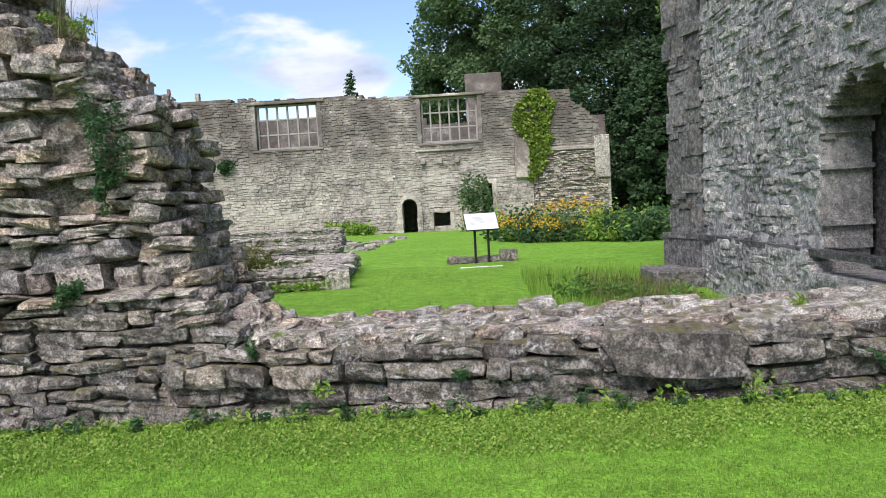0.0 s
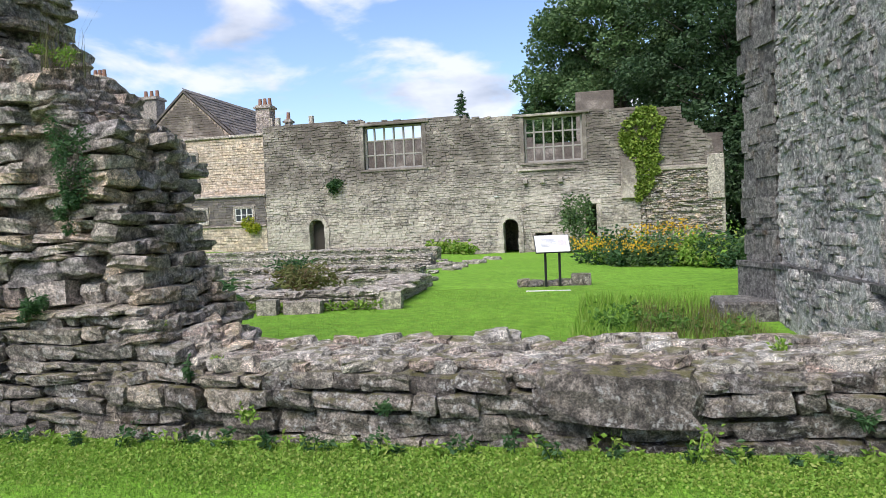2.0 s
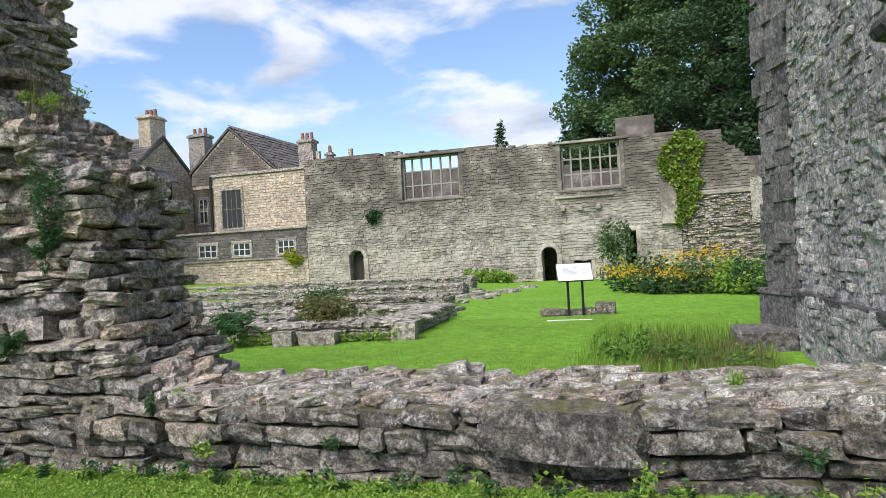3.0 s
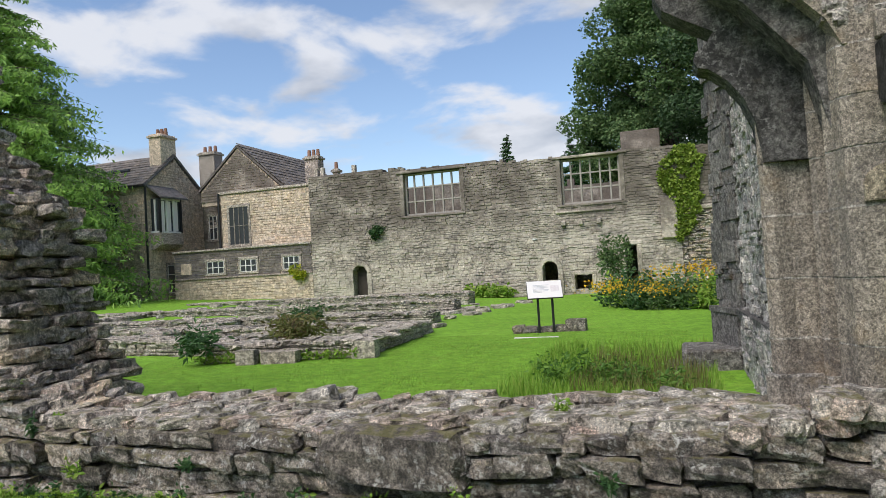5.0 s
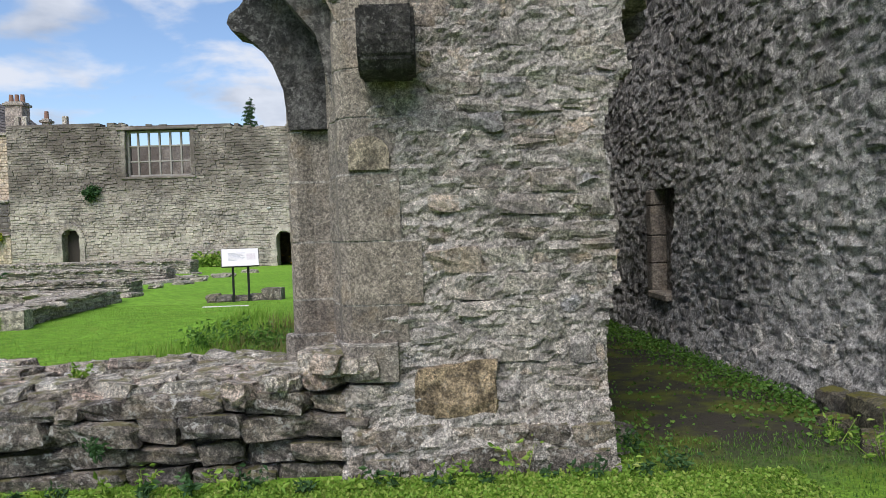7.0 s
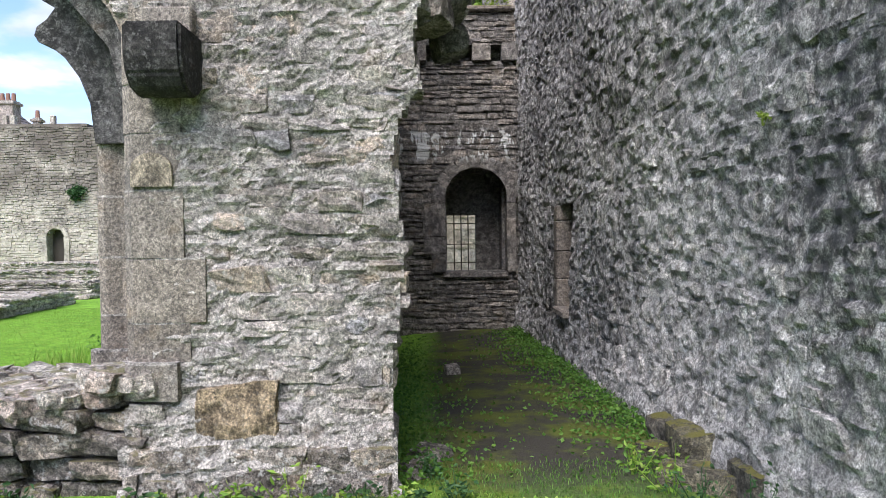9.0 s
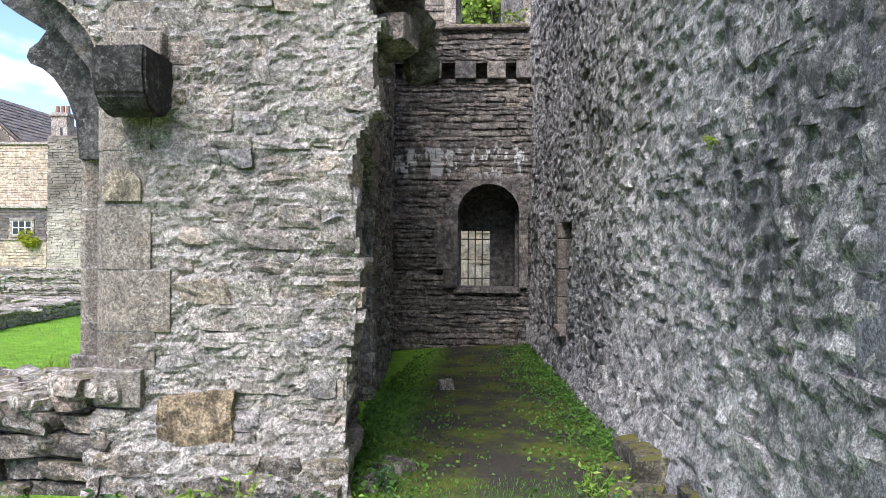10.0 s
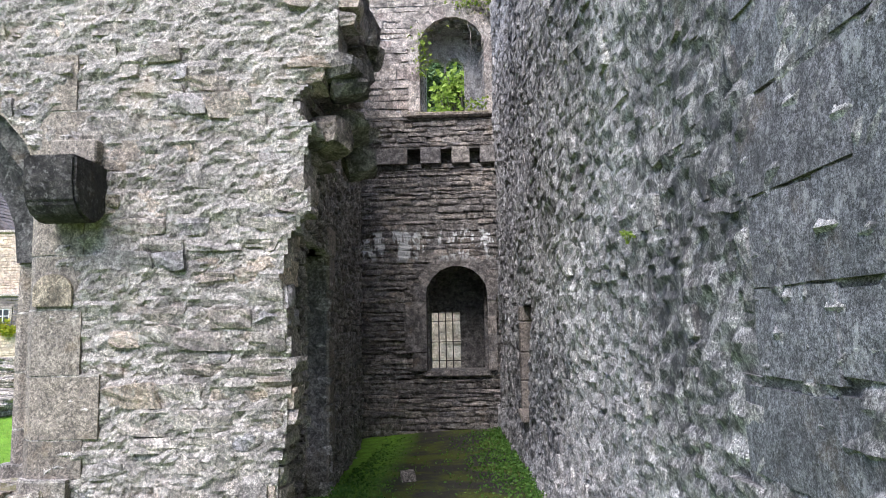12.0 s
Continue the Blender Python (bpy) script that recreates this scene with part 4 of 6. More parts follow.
    z = -0.2
    while z < 2.6:
        h = min(r.uniform(0.3, 0.45), 2.62 - z + 0.05)
        part("jamb_block", boxes(((5.74, 9.0, z), (6.14 + r.uniform(-0.01, 0.01), 9.28, z + h - 0.012)), bevel=0.012), M_ASHLAR, skin)
        z += h
    part("lintel", boxes(((5.76, 7.0, 2.62), (6.16, 9.3, 2.95)), bevel=0.02), M_ASHLAR, skin)


build_tower_wall()


def build_back_wall():
    x0 = 5.4
    low = round_arch(6.92 - x0, 8.06 - x0, 0.97, 2.32)
    holes = [(6.60, 6.86), (7.24, 7.45), (7.79, 7.99), (5.72, 5.9)]
    face = Face((x0, 14.1), (8.6, 14.1), lambda s, z: 0.02 * noise.noise((s * 2, z * 2, 6)))
    def ins(s, z):
        return not low(s, z) and not any(a < x0 + s < b and 4.86 < z < 5.16 for a, b in holes)
    lines = [e - x0 for h in holes for e in h] + [6.92 - x0, 8.06 - x0]
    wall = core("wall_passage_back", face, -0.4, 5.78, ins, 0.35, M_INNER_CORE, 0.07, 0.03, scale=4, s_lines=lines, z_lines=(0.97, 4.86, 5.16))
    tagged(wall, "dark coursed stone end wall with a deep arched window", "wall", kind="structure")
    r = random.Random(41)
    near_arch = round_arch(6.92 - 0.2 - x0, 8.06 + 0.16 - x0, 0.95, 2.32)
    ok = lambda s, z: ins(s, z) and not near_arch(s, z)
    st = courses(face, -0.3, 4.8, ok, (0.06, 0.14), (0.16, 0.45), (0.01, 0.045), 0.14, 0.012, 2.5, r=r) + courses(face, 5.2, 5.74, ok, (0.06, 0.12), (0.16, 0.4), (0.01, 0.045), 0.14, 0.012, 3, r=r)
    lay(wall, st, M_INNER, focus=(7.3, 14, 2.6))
    # squared blocks between the beam holes, jambs and voussoirs of the window
    sq = []
    for a, b in ((5.9, 6.6), (6.86, 7.24), (7.45, 7.79), (7.99, 8.4)):
        sq.append(Matrix.Translation(((a + b) / 2, 14.08, 5.01)) @ Matrix.Diagonal((b - a - 0.01, 0.2, 0.3, 1)))
    z = 0.97
    while z < 2.3:
        h = min(r.uniform(0.24, 0.34), 2.34 - z)
        for side, edge in ((-1, 6.92), (1, 8.06)):
            w = r.uniform(0.2, 0.42) if side < 0 else 0.16
            sq.append(Matrix.Translation((edge + side * w / 2, 14.08, z + h / 2)) @ Matrix.Diagonal((w, 0.2, h - 0.012, 1)))
        z += h
    for i in range(9):
        a = math.pi * (i + 0.5) / 9
        p = Vector((7.49 + 0.68 * math.cos(a), 14.08, 2.32 + 0.68 * math.sin(a)))
        sq.append(Matrix.Translation(p) @ Matrix.Rotation(math.pi / 2 - a, 4, "Y") @ Matrix.Diagonal((0.23, 0.2, 0.22, 1)))
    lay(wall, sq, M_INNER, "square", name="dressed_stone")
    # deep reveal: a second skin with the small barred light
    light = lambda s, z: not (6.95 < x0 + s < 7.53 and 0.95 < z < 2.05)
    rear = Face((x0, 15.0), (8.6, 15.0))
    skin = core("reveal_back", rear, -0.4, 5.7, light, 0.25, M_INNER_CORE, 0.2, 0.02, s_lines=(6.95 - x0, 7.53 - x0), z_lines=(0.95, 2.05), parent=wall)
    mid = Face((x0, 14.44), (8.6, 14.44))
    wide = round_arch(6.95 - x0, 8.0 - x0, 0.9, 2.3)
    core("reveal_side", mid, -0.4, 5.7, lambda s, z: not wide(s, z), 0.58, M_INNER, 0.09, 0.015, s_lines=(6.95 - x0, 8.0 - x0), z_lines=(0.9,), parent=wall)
    part("window_sill", boxes(((6.86, 13.99, 0.86), (8.08, 15.0, 0.96)), bevel=0.02), M_INNER, wall)
    # ledge and upper storey
    part("mossy_ledge", boxes(((6.6, 13.98, 5.76), (8.4, 14.7, 5.86)), bevel=0.03), stone_material("mossy_ledge_stone", DARK, moss=0.9), wall)
    up = Face((x0 - 0.4, 14.35), (8.9, 14.35), lambda s, z: 0.02 * noise.noise((s * 2, z * 2, 6)))
    xa = x0 - 0.4
    arch = round_arch(6.85 - xa, 8.12 - xa, 5.86, 7.2)
    high = core("wall_upper", up, 5.7, 9.6, lambda s, z: not arch(s, z), 0.3, M_RIGHT_CORE, 0.09, 0.02, s_lines=(6.85 - xa, 8.12 - xa))
    tagged(high, "upper stone wall with a round-headed window, trailing ivy stems", "wall", kind="structure")
    wide = round_arch(6.85 - 0.22 - xa, 8.12 + 0.22 - xa, 5.8, 7.2)
    lay(high, courses(up, 5.86, 9.5, lambda s, z: not wide(s, z), (0.1, 0.22), (0.2, 0.5), (0.01, 0.03), 0.12, 0.012, 2, r=r), M_FOUND, "square", limit=150, focus=(7.2, 14.3, 7))
    vs = []
    for i in range(9):
        a = math.pi * (i + 0.5) / 9
        vs.append(Matrix.Translation((7.485 + 0.76 * math.cos(a), 14.33, 7.2 + 0.76 * math.sin(a))) @ Matrix.Rotation(math.pi / 2 - a, 4, "Y") @ Matrix.Diagonal((0.26, 0.2, 0.24, 1)))
    for i in range(4):
        for x in (6.74, 8.23):
            vs.append(Matrix.Translation((x, 14.33, 6.05 + i * 0.34)) @ Matrix.Diagonal((0.22, 0.2, 0.33, 1)))
    lay(high, vs, M_FOUND, "square", name="voussoir")
    back = Face((x0 - 0.4, 15.0), (8.9, 15.0))
    def cusped(s, z):
        x = xa + s
        if not (6.93 < x < 7.72 and 5.9 < z < 7.35):
            return True
        for c in (7.12, 7.53):
            if z < 6.98 or ((x - c) / 0.2) ** 2 + ((z - 6.98) / 0.32) ** 2 < 1:
                return False
        return True
    core("tracery", back, 5.7, 9.5, cusped, 0.2, M_RIGHT_CORE, 0.05, 0.0, s_lines=(6.93 - xa, 7.72 - xa), parent=high)
    core("reveal", Face((xa, 14.66), (8.9, 14.66)), 5.7, 9.5, lambda s, z: not round_arch(6.87 - xa, 8.08 - xa, 5.8, 7.18)(s, z), 0.36, M_RIGHT_CORE, 0.09, 0.01, parent=high)
    # wall seen pale through the barred light
    yard = Face((6.5, 19.5), (10.0, 19.5))
    w2 = core("wall_yard", yard, -0.5, 4.0, lambda s, z: True, 0.5, M_HOUSE_CORE, 0.4, 0.03)
    tagged(w2, "pale stone wall beyond the barred window", "wall", kind="structure")
    lay(w2, courses(yard, -0.4, 3.9, lambda s, z: True, (0.12, 0.25), (0.25, 0.6), (0.01, 0.04), 0.15, r=r), M_HOUSE, "square", limit=100, focus=(7.5, 19.5, 1.5))


build_back_wall()


def build_grille():
    ob = empty("window_grille", (7.24, 15.05, 0.95))
    for x in (-0.14, 0.0, 0.14):
        bm = bmesh.new()
        limb(bm, (x, 0, 0), (x, 0, 1.1), 0.011, 0.011, 6)
        part("upright_bar", bm, M_IRON, ob)
    for z in (0.15, 0.52, 0.93):
        bm = bmesh.new()
        limb(bm, (-0.29, -0.012, z), (0.29, -0.012, z), 0.009, 0.009, 6)
        part("cross_bar", bm, M_IRON, ob)
    tagged(ob, "rusted iron bars set in the small window", "window grille")


build_grille()


def build_right_wall():
    face = Face((8.27, 14.2), (9.1, -2.0), lambda s, z: 0.07 * noise.noise((s * 0.8, z * 0.8, 12)) * ease(14.2 - s, 3.6, 5.0) + 0.10 * ease(z, 0.6, 0.0))
    yy = lambda s: 14.2 - s * 16.2 / face.length
    ins = lambda s, z: not (10.1 < yy(s) < 10.75 and 0.65 < z < 2.05)
    wall = core("wall_passage_east", face, -0.4, 9.5, ins, 0.5, M_RIGHT_CORE, 0.04, 0.036, scale=6.0, s_lines=(14.2 - 10.75, 14.2 - 10.1), z_lines=(0.65, 2.05))
    tagged(wall, "tall rough rubble wall streaked with white lichen", "wall", kind="structure")
    r = random.Random(51)
    st = courses(face, -0.3, 9.4, lambda s, z: ins(s, z) and yy(s) > 3.75, (0.08, 0.22), (0.12, 0.36), (-0.05, 0.016), 0.18, 0.006, 3.5, keep=0.75, r=r, wave=0.06)
    lay(wall, st, M_RIGHT, focus=(8.7, 5.5, 1.8))
    big = courses(face, -0.1, 6.0, lambda s, z: yy(s) < 3.85 + 0.3 * noise.noise((z * 1.5, 0, 0)), (0.28, 0.42), (0.4, 0.8), (0.004, 0.014), 0.3, 0.005, 0.6, s0=10.2, r=r)
    lay(wall, big, stone_material("slate_grey_ashlar", [(0.12, 0.12, 0.125), (0.16, 0.16, 0.165), (0.14, 0.135, 0.14)], lichen=0.3, dark=0.4, streak=0.3, mottle=0.5, relief=0.4), "square", name="ashlar_block", limit=60)
    part("niche_back", boxes(((8.62, 9.95, 0.5), (8.75, 10.9, 2.2))), M_INNER_CORE, wall)
    z = 0.65
    while z < 2.0:
        h = min(r.uniform(0.3, 0.5), 2.05 - z)
        part("niche_jamb", boxes(((8.41, 10.74, z), (8.72, 10.95, z + h - 0.01)), bevel=0.012), M_ASHLAR, wall)
        z += h
    part("niche_sill", boxes(((8.36, 10.05, 0.56), (8.75, 10.8, 0.66)), bevel=0.02), M_ASHLAR, wall)
    # stones fallen at its foot
    for i, (x, y, z, a, b, c, t) in enumerate(((8.58, 6.5, 0.1, 0.28, 0.36, 0.24, 0.2), (8.6, 6.05, 0.13, 0.3, 0.44, 0.3, -0.1), (8.4, 6.3, 0.03, 0.22, 0.28, 0.14, 0.5), (8.42, 5.75, 0.04, 0.26, 0.3, 0.16, 1.1), (8.74, 5.4, 0.1, 0.24, 0.36, 0.28, 0.1), (8.62, 5.55, 0.05, 0.2, 0.26, 0.16, 0.8))):
        ob = new("fallen_stone", piece_mesh("rough", i, M_MOSSY))
        ob.matrix_world = Matrix.Translation((x, y, z)) @ Matrix.Rotation(t, 4, "Z") @ Matrix.Diagonal((a, b, c, 1))
        tagged(ob, "mossy fallen block at the foot of the passage wall", "stone", "fallen stones")
    for x, y, a in ((6.72, 6.45, 0.3), (6.62, 6.05, 0.24), (6.95, 9.75, 0.2)):
        ob = new("fallen_stone", piece_mesh("rough", 3, M_INNER))
        ob.matrix_world = Matrix.Translation((x, y, -0.02)) @ Matrix.Rotation(a * 9, 4, "Z") @ Matrix.Diagonal((a, a * 0.8, 0.14, 1))
        tagged(ob, "grey stone fallen in the grass beside the pier", "stone", "fallen stones")


M_MOSSY = stone_material("mossy_stone", [(0.11, 0.10, 0.07), (0.14, 0.125, 0.08), (0.10, 0.09, 0.075)], lichen=0.1, dark=0.5, moss=1.0)
build_right_wall()

# ---- ruined range across the lawn ----
RANGE_TOP = [(-21.2, 8.95), (-19.5, 8.95), (-17, 8.9), (-14.2, 8.84), (-9.6, 8.7), (-6.3, 8.57), (-3.1, 8.48), (0.8, 8.55), (3.1, 8.45), (5.0, 8.35), (6.6, 8.2), (6.68, 7.5), (7.6, 6.9), (8.3, 6.2), (8.4, 5.4), (9.0, 5.2)]


def build_range():
    x0 = -21.05
    face = Face((x0, 45.0), (9.0, 45.0), lambda s, z: 0.0)
    openings = [(-13.7, -9.65, 5.55, 8.45), (-2.95, 0.7, 5.4, 8.3), (-2.45, -1.38, 0.02, 0.92), (0.72, 1.42, -0.6, 2.6)]
    arches = [round_arch(-17.85 - x0, -16.76 - x0, 0.05, 1.85), round_arch(-4.48 - x0, -3.5 - x0, -0.6, 1.4)]
    def ins(s, z):
        x = x0 + s
        if z > lerp_table(x, RANGE_TOP) + 0.1 * noise.noise((x * 1.9, 7, 0)):
            return False
        if any(a < x < b and c < z < d for a, b, c, d in openings):
            return False
        return not any(f(s, z) for f in arches)
    lines = [v - x0 for o in openings for v in o[:2]]
    zl = [v for o in openings for v in o[2:]]
    wall = core("wall_range", face, -0.8, 9.2, ins, 0.9, M_FAR_CORE, 0.24, 0.03, s_lines=lines, z_lines=zl)
    tagged(wall, "long roofless stone range with two large mullioned windows", "wall", kind="structure")
    r = random.Random(61)
    lower_right = lambda s, z: ins(s, z) and not (4.1 < x0 + s < 8.7 and z < 4.55)
    st = courses(face, -0.7, 9.1, lower_right, (0.10, 0.22), (0.2, 0.6), (0.01, 0.07), 0.16, 0.026, 4, r=r, wave=0.14)
    lay(wall, st, M_FAR, "square", focus=(-4, 45, 3), rest="stonework")
    rough = courses(face, -0.7, 4.4, lambda s, z: ins(s, z) and 4.1 < x0 + s < 8.8, (0.1, 0.2), (0.2, 0.5), (0.0, 0.25), 0.4, 0.02, 6, r=r)
    lay(wall, rough, M_RUIN, limit=0, rest="broken_facing")
    part("chimney_stack", boxes(((-0.1, 59.5, 0), (3.0, 61.0, 12.2)), bevel=0.05), M_FAR, wall)
    part("flue_shaft", boxes(((2.95, 44.7, 2.85), (3.9, 45.05, 5.35)), bevel=0.04), M_FAR, wall)
    part("ledge", boxes(((4.0, 44.8, 4.45), (8.8, 45.05, 4.7)), bevel=0.04), M_FAR, wall)
    part("end_quoins", boxes(((8.0, 44.75, 2.6), (8.95, 45.1, 5.3)), bevel=0.05), M_FOUND, wall)
    part("ledge", boxes(((-3.4, 44.85, 4.85), (0.2, 45.05, 4.98)), bevel=0.03), M_FAR, wall)
    part("footing", boxes(((-21, 44.4, -0.5), (-6.5, 45.05, 0.06)), bevel=0.05), M_FOUND, wall)
    for x in (-3.1, -2.0, -0.9):
        part("corbel_stone", boxes(((x, 44.7, 4.05), (x + 0.3, 45.05, 4.35)), bevel=0.04), M_FAR, wall)
    for x, z in ((-17.1, 3.6), (-5.0, 3.3), (-17.5, 6.9)):
        part("putlog_stone", boxes(((x, 44.9, z), (x + 0.28, 45.02, z + 0.1)), bevel=0.02), M_INNER, wall)
    # dressed edges of the openings
    for a, b, c, d in openings[:2]:
        for lo, hi in (((a - 0.28, 44.93, c), (a, 45.2, d)), ((b, 44.93, c), (b + 0.28, 45.2, d)), ((a - 0.5, 44.84, d), (b + 0.5, 45.3, d + 0.16)), ((a - 0.3, 44.9, c - 0.16), (b + 0.3, 45.3, c))):
            part("dressed_edge", boxes((lo, hi), bevel=0.03), M_FAR, wall)
    for a, b, top in ((-17.85, -16.76, 1.85), (-4.48, -3.5, 1.4)):
        c, rad = (a + b) / 2, (b - a) / 2
        for i in range(7):
            t = math.pi * (i + 0.5) / 7
            ob = new("voussoir", piece_mesh("square", i, M_FAR))
            ob.parent = wall
            ob.matrix_basis = Matrix.Translation((c + (rad + 0.14) * math.cos(t), 44.98, top + (rad + 0.14) * math.sin(t))) @ Matrix.Rotation(math.pi / 2 - t, 4, "Y") @ Matrix.Diagonal((0.3, 0.2, 0.28, 1))
        for i in range(5):
            for x in (a - 0.16, b + 0.16):
                ob = new("jamb_stone", piece_mesh("square", i, M_FAR))
                ob.parent = wall
                ob.matrix_basis = Matrix.Translation((x, 44.98, top - 0.2 - i * 0.37)) @ Matrix.Diagonal((r.uniform(0.28, 0.4), 0.2, 0.35, 1))
    for lo, hi in (((-2.75, 44.92, 0.92), (-1.1, 45.2, 1.16)), ((-2.7, 44.92, -0.2), (-2.45, 45.2, 0.92)), ((-1.38, 44.92, -0.2), (-1.1, 45.2, 0.92)), ((0.4, 44.92, 2.6), (1.75, 45.2, 2.85)), ((1.42, 44.92, -0.3), (1.72, 45.2, 2.6))):
        part("dressed_edge", boxes((lo, hi), bevel=0.03), M_FAR, wall)
    # dark rooms behind
    rear = Face((-24.0, 51.5), (10.0, 51.5))
    w2 = core("wall_rear", rear, -0.8, 9.3, lambda s, z: z < (8.25 if s < 17 else 7.5) + 0.1 * noise.noise((s * 0.6, 0, 3)), 0.6, M_FAR_CORE, 0.5, 0.05)
    tagged(w2, "dark rear wall of the roofless range", "wall", kind="structure")
    part("stonework", boxes(((-24, 51.3, -0.5), (10, 51.46, 4.0))), M_FAR, w2)
    room = part("vault", boxes(((-6, 45.95, 2.4), (3, 51.4, 2.7)), ((-6.2, 45.95, -0.6), (-6.0, 51.4, 2.4)), ((3.0, 45.95, -0.6), (3.2, 51.4, 2.4))), M_INNER, w2)
    for x, w, z0, z1 in ((-17.3, 1.0, 0.05, 2.4),):
        d = part("plank_door", boxes(((x - w / 2, 45.55, z0), (x + w / 2, 45.62, z1))), M_DOOR, None)
        tagged(d, "dark plank door set deep in a round-headed doorway", "door")
    for k, (a, b, c, d) in enumerate(openings[:2]):
        win = empty("window_%d" % (k + 1), (a, 45.35, c))
        w, h = b - a, d - c
        for lo, hi in (((0, -0.09, 0), (0.13, 0.09, h)), ((w - 0.13, -0.09, 0), (w, 0.09, h)), ((0.13, -0.09, 0), (w - 0.13, 0.09, 0.13)), ((0.13, -0.09, h - 0.13), (w - 0.13, 0.09, h))):
            part("window_frame", boxes((lo, hi), bevel=0.015), M_FRAME, win)
        for i in range(1, 6):
            x = w * i / 6
            part("mullion", boxes(((x - 0.055, -0.08, 0.13), (x + 0.055, 0.08, h - 0.13)), bevel=0.015), M_FRAME, win)
        for i in (1, 2):
            z = h * i / 3
            part("transom", boxes(((0.13, -0.065, z - 0.05), (w - 0.13, 0.065, z + 0.05)), bevel=0.015), M_FRAME, win)
        tagged(win, "unglazed weathered oak mullioned window with three rows of lights", "window", kind="structure")


build_range()


# ---- house beside the range ----
def slates(corner, along, up, rows, cols, parent, mat, seed):
    """Courses of overlapping stone slates on a roof slope."""
    r = random.Random(seed)
    corner, along, up = Vector(corner), Vector(along), Vector(up)
    n = along.cross(up).normalized()
    if n.z < 0:
        n = -n
    stones = []
    for j in range(rows):
        h = up.length / rows
        s = -r.uniform(0, 0.3)
        while s < along.length:
            w = r.uniform(0.7, 1.3) * along.length / cols
            a, b = max(0, s), min(along.length, s + w)
            s += w
            if b - a < 0.08:
                continue
            c = corner + along.normalized() * (a + b) / 2 + up.normalized() * (j + 0.5) * h + n * (0.05 + r.uniform(-0.01, 0.015))
            tilt = (up.normalized() - n * 0.09).normalized()
            m = Matrix((along.normalized() * (b - a - 0.015), tilt * h * 1.25, n * 0.045)).transposed().to_4x4()
            stones.append(Matrix.Translation(c) @ m)
    lay(parent, stones, mat, "square", limit=60, name="slate", rest="roofing")


def house_window(parent, at, w, h, lights, rows, normal, mat=M_WHITE):
    """A window set in a wall: stone surround, frame, bars and panes. normal: '-y' or '+x'."""
    win = empty("window")
    win.parent = parent
    turn = Matrix.Rotation(math.pi / 2, 4, "Z") if normal == "+x" else Matrix()
    win.matrix_basis = Matrix.Translation(at) @ turn
    for lo, hi in (((-0.18, -0.06, -0.18), (w + 0.18, 0.06, 0)), ((-0.18, -0.06, h), (w + 0.18, 0.06, h + 0.2)), ((-0.18, -0.05, 0), (0, 0.06, h)), ((w, -0.05, 0), (w + 0.18, 0.06, h))):
        part("surround", boxes((lo, hi), bevel=0.02), M_FOUND, win)
    part("pane", boxes(((0, 0.0, 0), (w, 0.02, h))), M_GLASS, win)
    for i in range(lights + 1):
        x = w * i / lights
        part("frame_bar", boxes(((max(0, x - 0.035), -0.04, 0), (min(w, x + 0.035), 0.0, h))), mat, win)
    for i in range(rows + 1):
        z = h * i / rows
        part("glazing_bar", boxes(((0, -0.03, max(0, z - 0.025)), (w, -0.002, min(h, z + 0.025)))), mat, win)
    return win


def chimney(parent, lo, hi, pots, mat=M_FOUND):
    x0, y0, z0 = lo
    x1, y1, z1 = hi
    ch = empty("chimney")
    ch.parent = parent
    part("shaft", boxes((lo, hi), bevel=0.03), mat, ch)
    part("cap", boxes(((x0 - 0.12, y0 - 0.12, z1 - 0.3), (x1 + 0.12, y1 + 0.12, z1 - 0.12)), bevel=0.03), mat, ch)
    for i in range(pots):
        bm = bmesh.new()
        x = x0 + (x1 - x0) * (i + 0.5) / pots
        limb(bm, (x, (y0 + y1) / 2, z1 - 0.05), (x, (y0 + y1) / 2, z1 + 0.55), 0.17, 0.13, 10)
        part("chimney_pot", bm, M_POT, ch)


def stone_face(parent, face, z0, z1, inside, seed, mat, limit=120, size=((0.14, 0.24), (0.3, 0.65))):
    st = courses(face, z0, z1, inside, size[0], size[1], (0.01, 0.035), 0.1, 0.02, 1.0, r=random.Random(seed))
    lay(parent, st, mat, "square", limit=limit, focus=face.at(face.length / 2, 2))


